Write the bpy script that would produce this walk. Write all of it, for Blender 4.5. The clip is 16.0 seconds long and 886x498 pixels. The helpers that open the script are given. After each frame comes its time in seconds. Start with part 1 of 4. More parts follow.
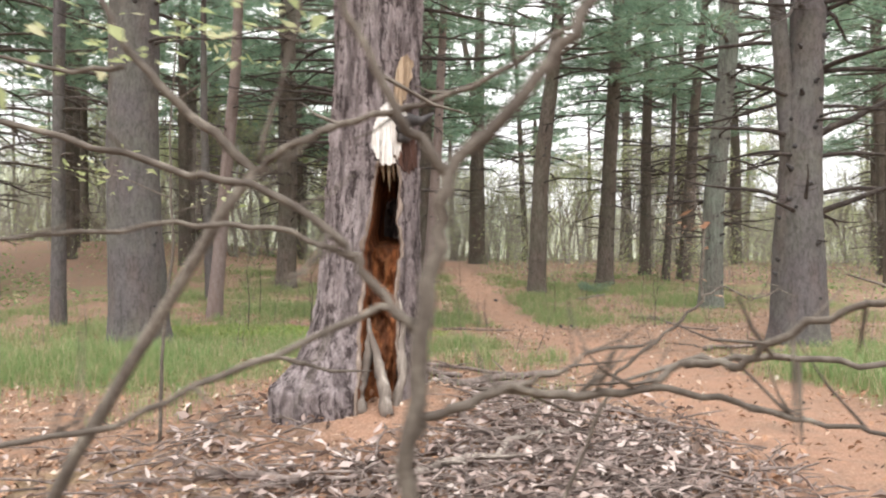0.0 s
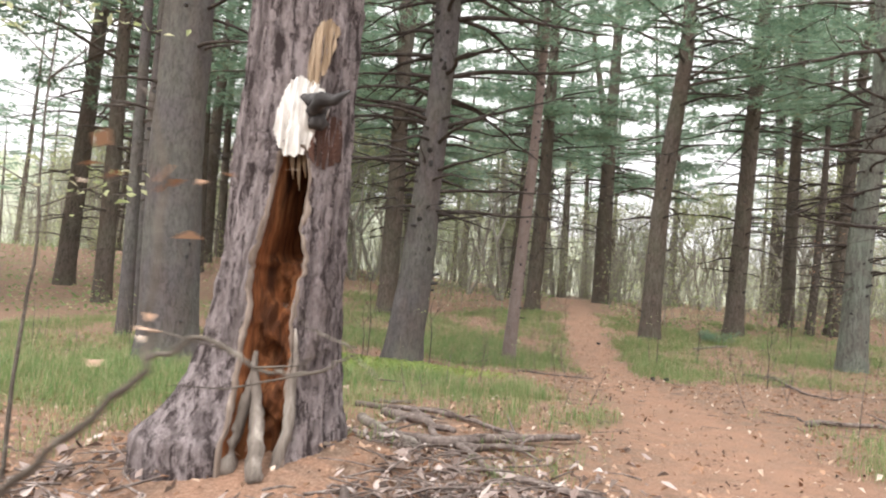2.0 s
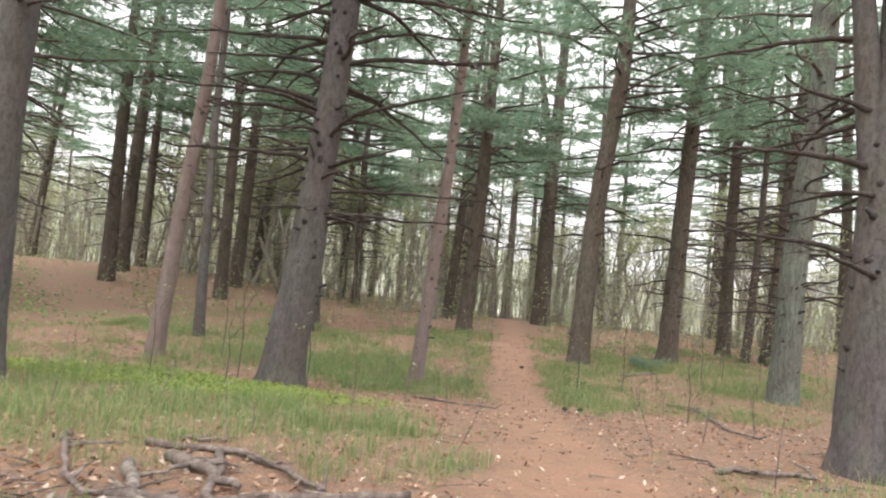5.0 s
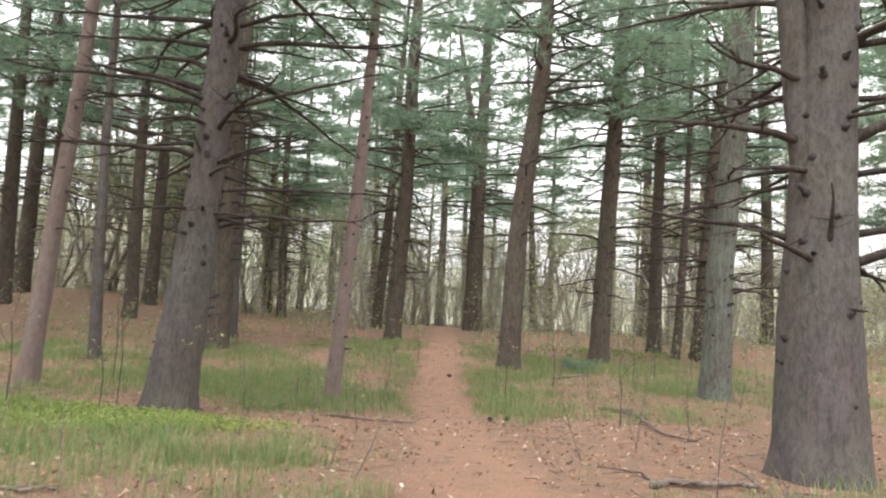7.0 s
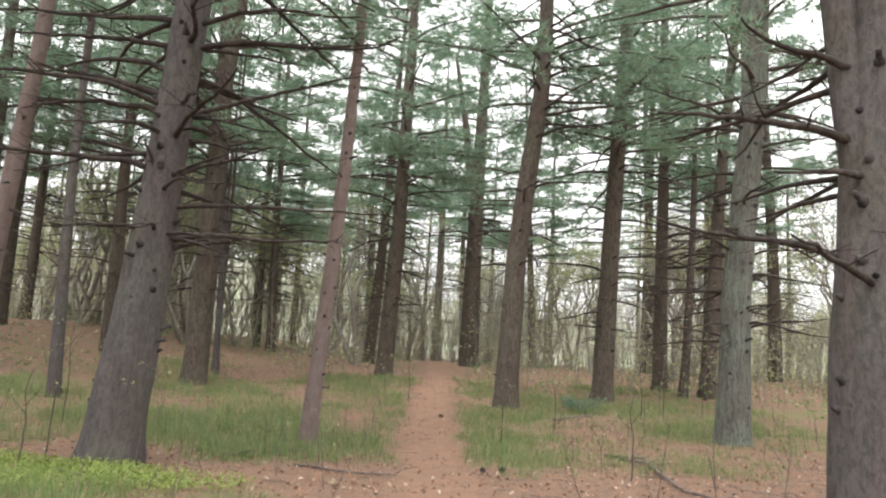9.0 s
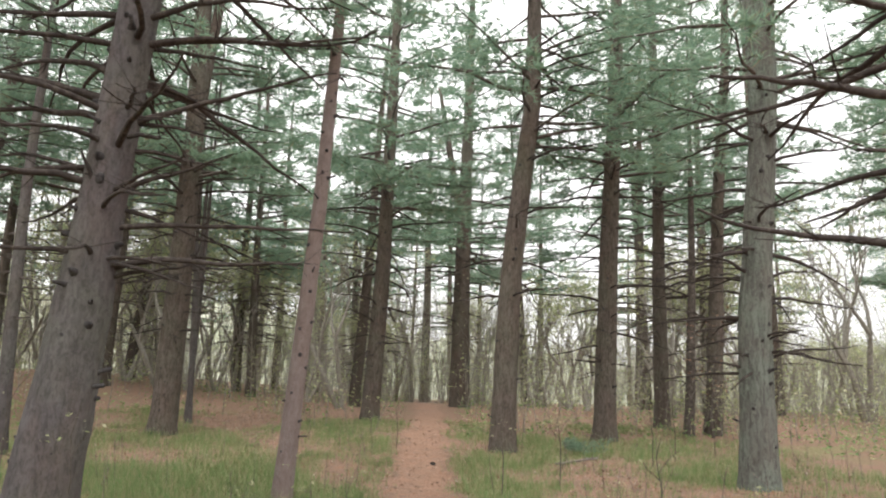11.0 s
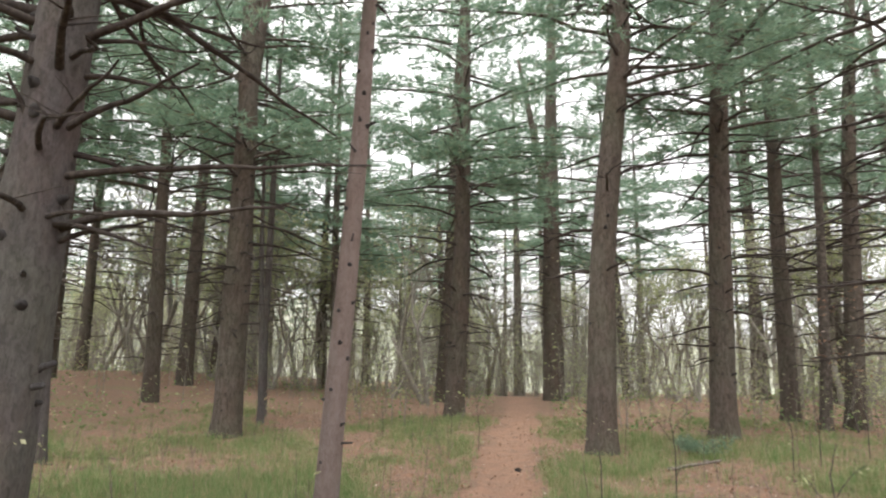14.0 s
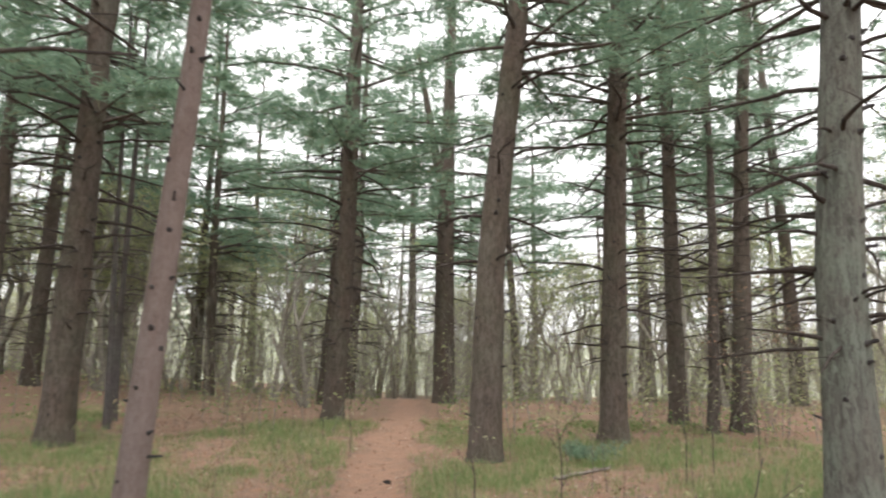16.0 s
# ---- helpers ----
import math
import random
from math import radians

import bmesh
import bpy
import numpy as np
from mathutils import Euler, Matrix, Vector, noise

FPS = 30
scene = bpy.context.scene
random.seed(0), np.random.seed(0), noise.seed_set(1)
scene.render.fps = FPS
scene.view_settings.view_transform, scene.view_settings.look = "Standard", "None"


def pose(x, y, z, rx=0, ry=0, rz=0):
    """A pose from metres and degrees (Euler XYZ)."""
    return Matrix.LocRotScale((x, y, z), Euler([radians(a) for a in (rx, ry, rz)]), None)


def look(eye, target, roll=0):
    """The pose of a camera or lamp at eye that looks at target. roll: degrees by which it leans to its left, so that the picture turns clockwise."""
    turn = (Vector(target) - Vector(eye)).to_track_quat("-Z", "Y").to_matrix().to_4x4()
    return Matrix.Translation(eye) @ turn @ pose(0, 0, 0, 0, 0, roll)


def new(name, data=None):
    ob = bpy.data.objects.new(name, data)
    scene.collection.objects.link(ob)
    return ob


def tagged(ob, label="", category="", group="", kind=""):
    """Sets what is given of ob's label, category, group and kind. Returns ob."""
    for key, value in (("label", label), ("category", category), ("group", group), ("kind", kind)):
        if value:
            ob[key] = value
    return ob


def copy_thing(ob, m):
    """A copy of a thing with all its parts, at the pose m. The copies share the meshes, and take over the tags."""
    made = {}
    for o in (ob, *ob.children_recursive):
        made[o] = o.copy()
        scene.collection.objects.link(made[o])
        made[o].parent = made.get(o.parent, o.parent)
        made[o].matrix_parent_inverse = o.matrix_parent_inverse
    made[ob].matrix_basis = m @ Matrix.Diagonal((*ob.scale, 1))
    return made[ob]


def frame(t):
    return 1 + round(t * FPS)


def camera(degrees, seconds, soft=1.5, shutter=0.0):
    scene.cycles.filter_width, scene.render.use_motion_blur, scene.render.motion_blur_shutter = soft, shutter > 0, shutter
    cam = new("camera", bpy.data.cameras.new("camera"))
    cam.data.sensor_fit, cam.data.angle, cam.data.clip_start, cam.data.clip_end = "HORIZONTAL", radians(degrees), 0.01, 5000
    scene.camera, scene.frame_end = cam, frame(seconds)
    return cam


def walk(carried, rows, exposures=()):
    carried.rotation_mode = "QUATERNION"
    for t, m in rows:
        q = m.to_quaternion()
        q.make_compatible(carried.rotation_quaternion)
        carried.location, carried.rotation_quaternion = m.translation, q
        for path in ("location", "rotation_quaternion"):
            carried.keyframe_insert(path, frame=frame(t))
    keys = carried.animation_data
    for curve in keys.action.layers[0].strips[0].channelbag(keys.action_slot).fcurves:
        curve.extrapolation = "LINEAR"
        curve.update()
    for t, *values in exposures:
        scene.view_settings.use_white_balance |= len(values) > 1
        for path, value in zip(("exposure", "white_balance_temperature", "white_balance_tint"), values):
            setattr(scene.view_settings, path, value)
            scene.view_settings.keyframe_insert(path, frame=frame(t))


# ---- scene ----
cam = camera(63.8, 16.0, soft=2.1, shutter=0.5)
PATH = [
    (0, (-0.644, 0.537, 1.228), (-0.662, 2.537, 1.25), 0.2),
    (0.5, (-0.301, 0.806, 1.186), (-0.395, 2.804, 1.218), 0.9),
    (1, (0.043, 1.162, 1.191), (-0.141, 3.152, 1.265), 1.8),
    (1.5, (0.295, 1.515, 1.213), (-0.05, 3.481, 1.347), 2.9),
    (2, (0.504, 1.828, 1.219), (0.085, 3.781, 1.322), 3.8),
    (2.5, (0.701, 2.1, 1.226), (0.233, 4.041, 1.338), 4.2),
    (3, (0.847, 2.447, 1.251), (0.434, 4.4, 1.37), 4.6),
    (3.5, (0.925, 2.774, 1.241), (0.538, 4.733, 1.359), 4.8),
    (6, (1.363, 3.815, 1.203), (1.172, 5.796, 1.401), 4.1),
    (6.5, (1.411, 4.109, 1.19), (1.273, 6.096, 1.374), 3.0),
    (7, (1.441, 4.363, 1.197), (1.32, 6.349, 1.402), 2.8),
    (7.5, (1.47, 4.636, 1.225), (1.487, 6.623, 1.453), 2.6),
    (8, (1.459, 4.92, 1.23), (1.444, 6.902, 1.493), 2.5),
    (8.5, (1.471, 5.184, 1.208), (1.342, 7.163, 1.466), 3.2),
    (9, (1.53, 5.55, 1.224), (1.408, 7.524, 1.524), 3.0),
    (11.5, (1.353, 7.07, 1.229), (1.266, 9.025, 1.642), 1.4),
    (12, (1.311, 7.415, 1.295), (1.069, 9.363, 1.677), 0.8),
    (12.5, (1.369, 7.839, 1.207), (1.119, 9.797, 1.531), -0.7),
    (13, (1.459, 8.221, 1.207), (1.169, 10.176, 1.515), -0.5),
    (13.5, (1.532, 8.631, 1.242), (1.252, 10.584, 1.57), 0.3),
    (14, (1.585, 8.985, 1.248), (1.243, 10.916, 1.637), 0.5),
    (14.5, (1.594, 9.333, 1.273), (1.182, 11.254, 1.647), 2.0),
    (15, (1.674, 9.781, 1.248), (1.445, 11.731, 1.63), 1.2),
    (15.5, (1.72, 10.193, 1.251), (1.534, 12.145, 1.642), 0.8),
    (16, (1.833, 10.568, 1.219), (1.766, 12.527, 1.618), 0.6),
]
walk(cam, [(t, look(eye, target, roll)) for t, eye, target, roll in PATH],
     exposures=((0, 0.78), (6, 0.75), (9, 0.62), (16, 0.62)))

# ---- light ----
SUN_UP, SUN_ROUND = radians(58), radians(200)
world = bpy.data.worlds.new("overcast_sky")
scene.world = world
world.use_nodes = True
wn, wl = world.node_tree.nodes, world.node_tree.links
wn.clear()
sky = wn.new("ShaderNodeTexSky")
sky.sky_type = "NISHITA"
sky.sun_disc = False
sky.sun_elevation, sky.sun_rotation = SUN_UP, SUN_ROUND
sky.dust_density, sky.air_density, sky.ozone_density = 4.0, 1.0, 1.0
grey = wn.new("ShaderNodeHueSaturation")
grey.inputs["Saturation"].default_value = 0.16
veil = wn.new("ShaderNodeMix")
veil.data_type = "RGBA"
veil.inputs["Factor"].default_value = 0.7
veil.inputs["B"].default_value = (14.8, 14.7, 14.7, 1)
backg = wn.new("ShaderNodeBackground")
backg.inputs["Strength"].default_value = 0.15
# an overcast sky is about three times as bright overhead as at the horizon
aim = wn.new("ShaderNodeTexCoord")
axes = wn.new("ShaderNodeSeparateXYZ")
rise = wn.new("ShaderNodeMapRange")
rise.inputs["To Min"].default_value, rise.inputs["To Max"].default_value = 0.46, 1.38
dome = wn.new("ShaderNodeVectorMath")
dome.operation = "SCALE"
wout = wn.new("ShaderNodeOutputWorld")
wl.new(sky.outputs["Color"], grey.inputs["Color"])
wl.new(grey.outputs["Color"], veil.inputs["A"])
wl.new(aim.outputs["Generated"], axes.inputs["Vector"])
wl.new(axes.outputs["Z"], rise.inputs["Value"])
wl.new(veil.outputs["Result"], dome.inputs[0])
wl.new(rise.outputs["Result"], dome.inputs["Scale"])
wl.new(dome.outputs["Vector"], backg.inputs["Color"])
wl.new(backg.outputs["Background"], wout.inputs["Surface"])

sun_data = bpy.data.lights.new("sun", "SUN")
sun_data.energy, sun_data.angle, sun_data.color = 1.5, radians(30), (1.0, 0.96, 0.9)
sun = new("sun", sun_data)
sun.matrix_world = look((math.sin(SUN_ROUND) * 40, math.cos(SUN_ROUND) * 40, 60), (0, 0, 0))


# ---- materials ----
class Nodes:
    """A small helper round one material's node tree."""

    def __init__(self, name, rough=0.9):
        self.mat = bpy.data.materials.new(name)
        self.mat.use_nodes = True
        self.n, self.l = self.mat.node_tree.nodes, self.mat.node_tree.links
        self.bsdf = self.n["Principled BSDF"]
        self.bsdf.inputs["Roughness"].default_value = rough
        self.bsdf.inputs["Specular IOR Level"].default_value = 0.25
        self.co = self.n.new("ShaderNodeTexCoord").outputs["Object"]

    def put(self, socket, value):
        if isinstance(value, bpy.types.NodeSocket):
            self.l.new(value, socket)
        else:
            socket.default_value = value

    def stretch(self, sx, sy, sz):
        m = self.n.new("ShaderNodeMapping")
        m.inputs["Scale"].default_value = (sx, sy, sz)
        self.l.new(self.co, m.inputs["Vector"])
        return m.outputs["Vector"]

    def noise(self, scale, vec=None, detail=5.0, rough=0.6):
        t = self.n.new("ShaderNodeTexNoise")
        t.inputs["Scale"].default_value, t.inputs["Detail"].default_value = scale, detail
        t.inputs["Roughness"].default_value = rough
        self.l.new(vec or self.co, t.inputs["Vector"])
        return t.outputs["Fac"]

    def cells(self, scale, vec=None, feature="F1"):
        t = self.n.new("ShaderNodeTexVoronoi")
        t.feature = feature
        t.inputs["Scale"].default_value = scale
        self.l.new(vec or self.co, t.inputs["Vector"])
        return t.outputs["Distance"]

    def ramp(self, fac, stops):
        r = self.n.new("ShaderNodeValToRGB")
        e = r.color_ramp.elements
        while len(e) < len(stops):
            e.new(0.5)
        for k, (p, c) in zip(e, stops):
            k.position, k.color = p, (*c, 1)
        self.l.new(fac, r.inputs["Fac"])
        return r.outputs["Color"]

    def mix(self, fac, a, b, kind="MIX"):
        m = self.n.new("ShaderNodeMix")
        m.data_type, m.blend_type = "RGBA", kind
        self.put(m.inputs["Factor"], fac)
        for key, value in (("A", a), ("B", b)):
            self.put(m.inputs[key], (*value, 1) if isinstance(value, tuple) else value)
        return m.outputs["Result"]

    def maths(self, op, a, b=0.0):
        m = self.n.new("ShaderNodeMath")
        m.operation = op
        self.put(m.inputs[0], a)
        self.put(m.inputs[1], b)
        return m.outputs[0]

    def fact(self, name):
        a = self.n.new("ShaderNodeAttribute")
        a.attribute_name = name
        return a.outputs["Fac"]

    def island(self):
        return self.n.new("ShaderNodeNewGeometry").outputs["Random Per Island"]

    def one(self):
        return self.n.new("ShaderNodeObjectInfo").outputs["Random"]

    def done(self, colour, bump=None, strength=0.5, depth=0.02):
        self.put(self.bsdf.inputs["Base Color"], (*colour, 1) if isinstance(colour, tuple) else colour)
        if bump is not None:
            b = self.n.new("ShaderNodeBump")
            b.inputs["Strength"].default_value, b.inputs["Distance"].default_value = strength, depth
            self.l.new(bump, b.inputs["Height"])
            self.l.new(b.outputs["Normal"], self.bsdf.inputs["Normal"])
        return self.mat


def bark(name, dark, mid, light, plates=9.0, depth=0.02, moss=(0.13, 0.15, 0.10), mossy=0.35, crack=0.6, along=0.2):
    """Scaly bark: long upright fissures, fine scales, lichen in broad patches."""
    k = Nodes(name, 0.93)
    warp = k.n.new("ShaderNodeVectorMath")
    warp.operation = "MULTIPLY_ADD"
    tex = k.n.new("ShaderNodeTexNoise")
    tex.inputs["Scale"].default_value, tex.inputs["Detail"].default_value = 9.0, 5.0
    k.l.new(k.co, tex.inputs["Vector"])
    k.l.new(tex.outputs["Color"], warp.inputs[0])
    warp.inputs[1].default_value = (0.07, 0.07, 0.12)
    k.l.new(k.stretch(1, 1, along), warp.inputs[2])
    vec = warp.outputs[0]
    scales = k.cells(plates, vec, "F1")
    ridge = k.noise(plates * 1.6, vec, 6, 0.7)
    fine = k.noise(70, k.stretch(1, 1, 0.4), 6)
    wide = k.noise(1.3, None, 5)
    patch = k.noise(4.5, k.stretch(1, 1, 0.4), 5)
    body = k.mix(k.ramp(fine, [(0.3, (0, 0, 0)), (0.72, (1, 1, 1))]), mid, light)
    body = k.mix(k.ramp(patch, [(0.38, (0, 0, 0)), (0.62, (0.75, 0.75, 0.75))]), body, light)
    body = k.mix(k.ramp(k.noise(2.6, k.stretch(1, 1, 0.3), 5), [(0.45, (0, 0, 0)), (0.65, (0.28, 0.28, 0.28))]), body, (0.12, 0.066, 0.045))
    body = k.mix(k.ramp(wide, [(0.42, (0, 0, 0)), (0.68, (mossy, mossy, mossy))]), body, moss)
    c = crack
    gap = k.ramp(ridge, [(0.40, (c, c, c)), (0.53, (0, 0, 0))])
    colour = k.mix(gap, body, dark)
    colour = k.mix(k.ramp(scales, [(0.45, (0, 0, 0)), (0.8, (c * 0.6, c * 0.6, c * 0.6))]), colour, dark)
    height = k.maths("ADD", k.maths("MULTIPLY", ridge, 2.0), k.maths("MULTIPLY", fine, 0.5))
    return k.done(colour, height, 0.8, depth)


PINE_BARK = bark("pine_bark", (0.026, 0.022, 0.022), (0.07, 0.06, 0.061), (0.132, 0.118, 0.12), 18.0, 0.014, crack=0.4, along=0.42)
BROWN_BARK = bark("brown_pine_bark", (0.028, 0.02, 0.016), (0.074, 0.057, 0.047), (0.14, 0.117, 0.102), 17.0, 0.02, crack=0.55, along=0.3)
RED_BARK = bark("reddish_pine_bark", (0.085, 0.055, 0.045), (0.165, 0.122, 0.112), (0.24, 0.195, 0.185), 14.0, 0.008, mossy=0.05, crack=0.25, along=0.45)
OLD_BARK = bark("weathered_pine_bark", (0.04, 0.028, 0.028), (0.17, 0.135, 0.135), (0.40, 0.34, 0.345), 14.0, 0.06, mossy=0.0, crack=0.95, along=0.2)
GREY_BARK = bark("lichen_grey_bark", (0.045, 0.04, 0.036), (0.105, 0.10, 0.088), (0.175, 0.18, 0.16), 16.0, 0.02, (0.19, 0.23, 0.19), 0.7)


def wood(name, a, b, c, scale=14, along=0.12, strength=0.6):
    k = Nodes(name, 0.85)
    grain = k.noise(scale, k.stretch(1, 1, along), 6, 0.65)
    blot = k.noise(9, k.stretch(1, 1, min(1.0, along * 2)), 5)
    col = k.ramp(grain, [(0.3, a), (0.52, b), (0.75, c)])
    col = k.mix(k.ramp(blot, [(0.42, (0, 0, 0)), (0.62, (0.8, 0.8, 0.8))]), col, a)
    return k.done(col, grain, strength, 0.02)


ROT = wood("rotten_heartwood", (0.035, 0.012, 0.005), (0.22, 0.075, 0.026), (0.42, 0.19, 0.08), 18, 0.14, 1.0)
POCKET = wood("dark_rotten_wood", (0.025, 0.012, 0.009), (0.075, 0.035, 0.025), (0.16, 0.08, 0.06), 24, 0.2, 0.9)
LIP = wood("bare_lip_wood", (0.12, 0.088, 0.07), (0.25, 0.195, 0.165), (0.40, 0.34, 0.29), 20, 0.1)
WHITE_WOOD = wood("resin_white_wood", (0.42, 0.38, 0.35), (0.72, 0.69, 0.66), (0.86, 0.84, 0.82), 24, 0.15)
TAN_WOOD = wood("fresh_tan_wood", (0.20, 0.135, 0.085), (0.33, 0.245, 0.17), (0.45, 0.37, 0.29), 24, 0.15)
SPLINTER = wood("grey_splinter_wood", (0.10, 0.08, 0.068), (0.23, 0.195, 0.17), (0.40, 0.355, 0.315), 24, 0.1)
DARK_WOOD = wood("charred_dark_wood", (0.025, 0.022, 0.022), (0.06, 0.055, 0.055), (0.13, 0.12, 0.12), 24, 0.3)
TWIG = wood("dead_twig", (0.05, 0.04, 0.035), (0.105, 0.088, 0.076), (0.19, 0.165, 0.145), 20, 0.5)
DARK_TWIG = wood("dark_dead_limb", (0.028, 0.022, 0.02), (0.06, 0.048, 0.042), (0.115, 0.096, 0.084), 20, 0.5)
FALLEN = wood("fallen_branch_bark", (0.08, 0.06, 0.052), (0.19, 0.15, 0.135), (0.31, 0.26, 0.235), 26, 0.6)
PALE_TWIG = wood("pale_grey_twig", (0.17, 0.155, 0.13), (0.28, 0.26, 0.225), (0.40, 0.38, 0.34), 30, 0.5, 0.3)
SAPLING = wood("sapling_bark", (0.06, 0.048, 0.04), (0.125, 0.105, 0.088), (0.24, 0.215, 0.18), 60, 0.5, 0.4)


def leafy(name, stops, rough=0.6, through_light=0.35):
    k = Nodes(name, rough)
    col = k.ramp(k.island(), stops)
    k.mat.node_tree.links.new(col, k.bsdf.inputs["Base Color"])
    tr = k.n.new("ShaderNodeBsdfTranslucent")
    k.l.new(col, tr.inputs["Color"])
    mix = k.n.new("ShaderNodeMixShader")
    mix.inputs["Fac"].default_value = through_light
    k.l.new(k.bsdf.outputs[0], mix.inputs[1])
    k.l.new(tr.outputs[0], mix.inputs[2])
    k.l.new(mix.outputs[0], k.n["Material Output"].inputs["Surface"])
    return k.mat


NEEDLES = leafy("pine_needles", [(0.0, (0.15, 0.235, 0.165)), (0.5, (0.21, 0.315, 0.225)), (0.93, (0.27, 0.37, 0.25)), (1.0, (0.27, 0.22, 0.13))], 0.5, 0.6)
GRASS = leafy("wispy_grass", [(0.0, (0.12, 0.215, 0.075)), (0.55, (0.20, 0.285, 0.11)), (0.78, (0.32, 0.32, 0.17)), (1.0, (0.48, 0.37, 0.25))], 0.6, 0.5)
MOSS_LEAF = leafy("bright_groundcover", [(0.0, (0.17, 0.23, 0.055)), (0.6, (0.25, 0.32, 0.085)), (1.0, (0.34, 0.37, 0.14))])
YOUNG_LEAF = leafy("young_spring_leaf", [(0.0, (0.29, 0.33, 0.15)), (0.5, (0.38, 0.42, 0.22)), (1.0, (0.48, 0.46, 0.31))], 0.6, 0.55)
DEAD_LEAF = leafy("dead_leaf", [(0.0, (0.16, 0.08, 0.045)), (0.45, (0.33, 0.19, 0.12)), (0.85, (0.42, 0.30, 0.22)), (1.0, (0.55, 0.47, 0.40))], 0.8, 0.15)
CHIP = leafy("pale_litter", [(0.0, (0.12, 0.085, 0.07)), (0.5, (0.24, 0.18, 0.16)), (0.85, (0.35, 0.285, 0.26)), (1.0, (0.45, 0.39, 0.36))], 0.85, 0.0)

CRUMB = leafy("dark_crumb", [(0.0, (0.03, 0.02, 0.015)), (0.6, (0.09, 0.05, 0.035)), (1.0, (0.17, 0.10, 0.07))], 0.9, 0.0)


def forest_floor():
    k = Nodes("needle_litter", 0.95)
    fine = k.noise(55, None, 8, 0.75)
    mid = k.noise(7, None, 6, 0.65)
    wide = k.noise(0.9, None, 4)
    straw = k.ramp(fine, [(0.3, (0.11, 0.06, 0.04)), (0.5, (0.30, 0.16, 0.10)), (0.72, (0.45, 0.285, 0.195))])
    brown = k.ramp(fine, [(0.3, (0.07, 0.048, 0.036)), (0.5, (0.205, 0.132, 0.094)), (0.74, (0.41, 0.305, 0.24))])
    soil = k.mix(k.ramp(mid, [(0.44, (0, 0, 0)), (0.68, (0.9, 0.9, 0.9))]), brown, straw)
    trail = k.ramp(fine, [(0.3, (0.165, 0.095, 0.064)), (0.5, (0.305, 0.175, 0.118)), (0.76, (0.44, 0.295, 0.215))])
    trail = k.mix(k.ramp(k.noise(3.2, None, 6, 0.7), [(0.42, (0, 0, 0)), (0.66, (0.75, 0.75, 0.75))]), trail, brown)
    green = k.ramp(fine, [(0.3, (0.10, 0.095, 0.045)), (0.55, (0.22, 0.19, 0.095)), (0.8, (0.36, 0.28, 0.18))])
    bright = k.ramp(fine, [(0.3, (0.10, 0.14, 0.03)), (0.6, (0.20, 0.27, 0.06)), (0.85, (0.30, 0.32, 0.12))])
    ragged = k.maths("SUBTRACT", k.maths("ADD", mid, wide), 1.0)

    def mask(name, lo, hi):
        v = k.maths("ADD", k.fact(name), ragged)
        return k.ramp(v, [(lo, (0, 0, 0)), (hi, (1, 1, 1))])

    col = k.mix(mask("grass", 0.4, 1.0), soil, green)
    col = k.mix(mask("moss", 0.6, 1.2), col, bright)
    col = k.mix(mask("trail", 0.25, 0.85), col, trail)
    height = k.maths("ADD", fine, k.maths("MULTIPLY", mid, 1.5))
    return k.done(col, height, 0.8, 0.03)


FLOOR = forest_floor()


# ---- helpers for meshes ----
class Geo:
    def __init__(self):
        self.v, self.f = [], []

    def tube(self, pts, radii, sides=6, cap=True, rough=0.0, rng=None):
        """A tapered tube along points; rough: share of the radius by which it is uneven."""
        start = len(self.v)
        n = len(pts)
        side = None
        for i in range(n):
            p = Vector(pts[i])
            d = (Vector(pts[min(i + 1, n - 1)]) - Vector(pts[max(i - 1, 0)]))
            d = d.normalized() if d.length > 1e-6 else Vector((0, 0, 1))
            if side is None:
                side = d.cross(Vector((0.31, 0.92, 0.11)))
                if side.length < 0.1:
                    side = d.cross(Vector((1, 0, 0)))
            side = (side - d * side.dot(d)).normalized()
            up = d.cross(side)
            for k in range(sides):
                a = 2 * math.pi * k / sides
                r = radii[i]
                if rough:
                    r *= 1 + rough * (rng.random() - 0.5)
                self.v.append(p + (side * math.cos(a) + up * math.sin(a)) * r)
        for i in range(n - 1):
            for k in range(sides):
                a, b = start + i * sides + k, start + i * sides + (k + 1) % sides
                self.f.append((a, b, b + sides, a + sides))
        if cap:
            self.f.append(tuple(start + k for k in reversed(range(sides))))
            self.f.append(tuple(start + (n - 1) * sides + k for k in range(sides)))

    def mesh(self, name, mats, smooth=True):
        me = bpy.data.meshes.new(name)
        me.from_pydata(self.v, [], self.f)
        for m in mats if isinstance(mats, (list, tuple)) else [mats]:
            me.materials.append(m)
        if smooth:
            me.polygons.foreach_set("use_smooth", [True] * len(me.polygons))
        me.update()
        return me


def part(name, geo, material, parent, label="", smooth=True):
    ob = new(name, geo.mesh(name, material, smooth))
    ob.parent = parent
    if label:
        tagged(ob, label)
    return ob


def thing(name, place, label, category, group="", kind=""):
    ob = new(name)
    ob.empty_display_size = 0.2
    ob.location = place
    return tagged(ob, label, category, group, kind)


def smooth01(v):
    v = min(1.0, max(0.0, v))
    return v * v * (3 - 2 * v)


HOLLOW = (-1.17, 5.52)


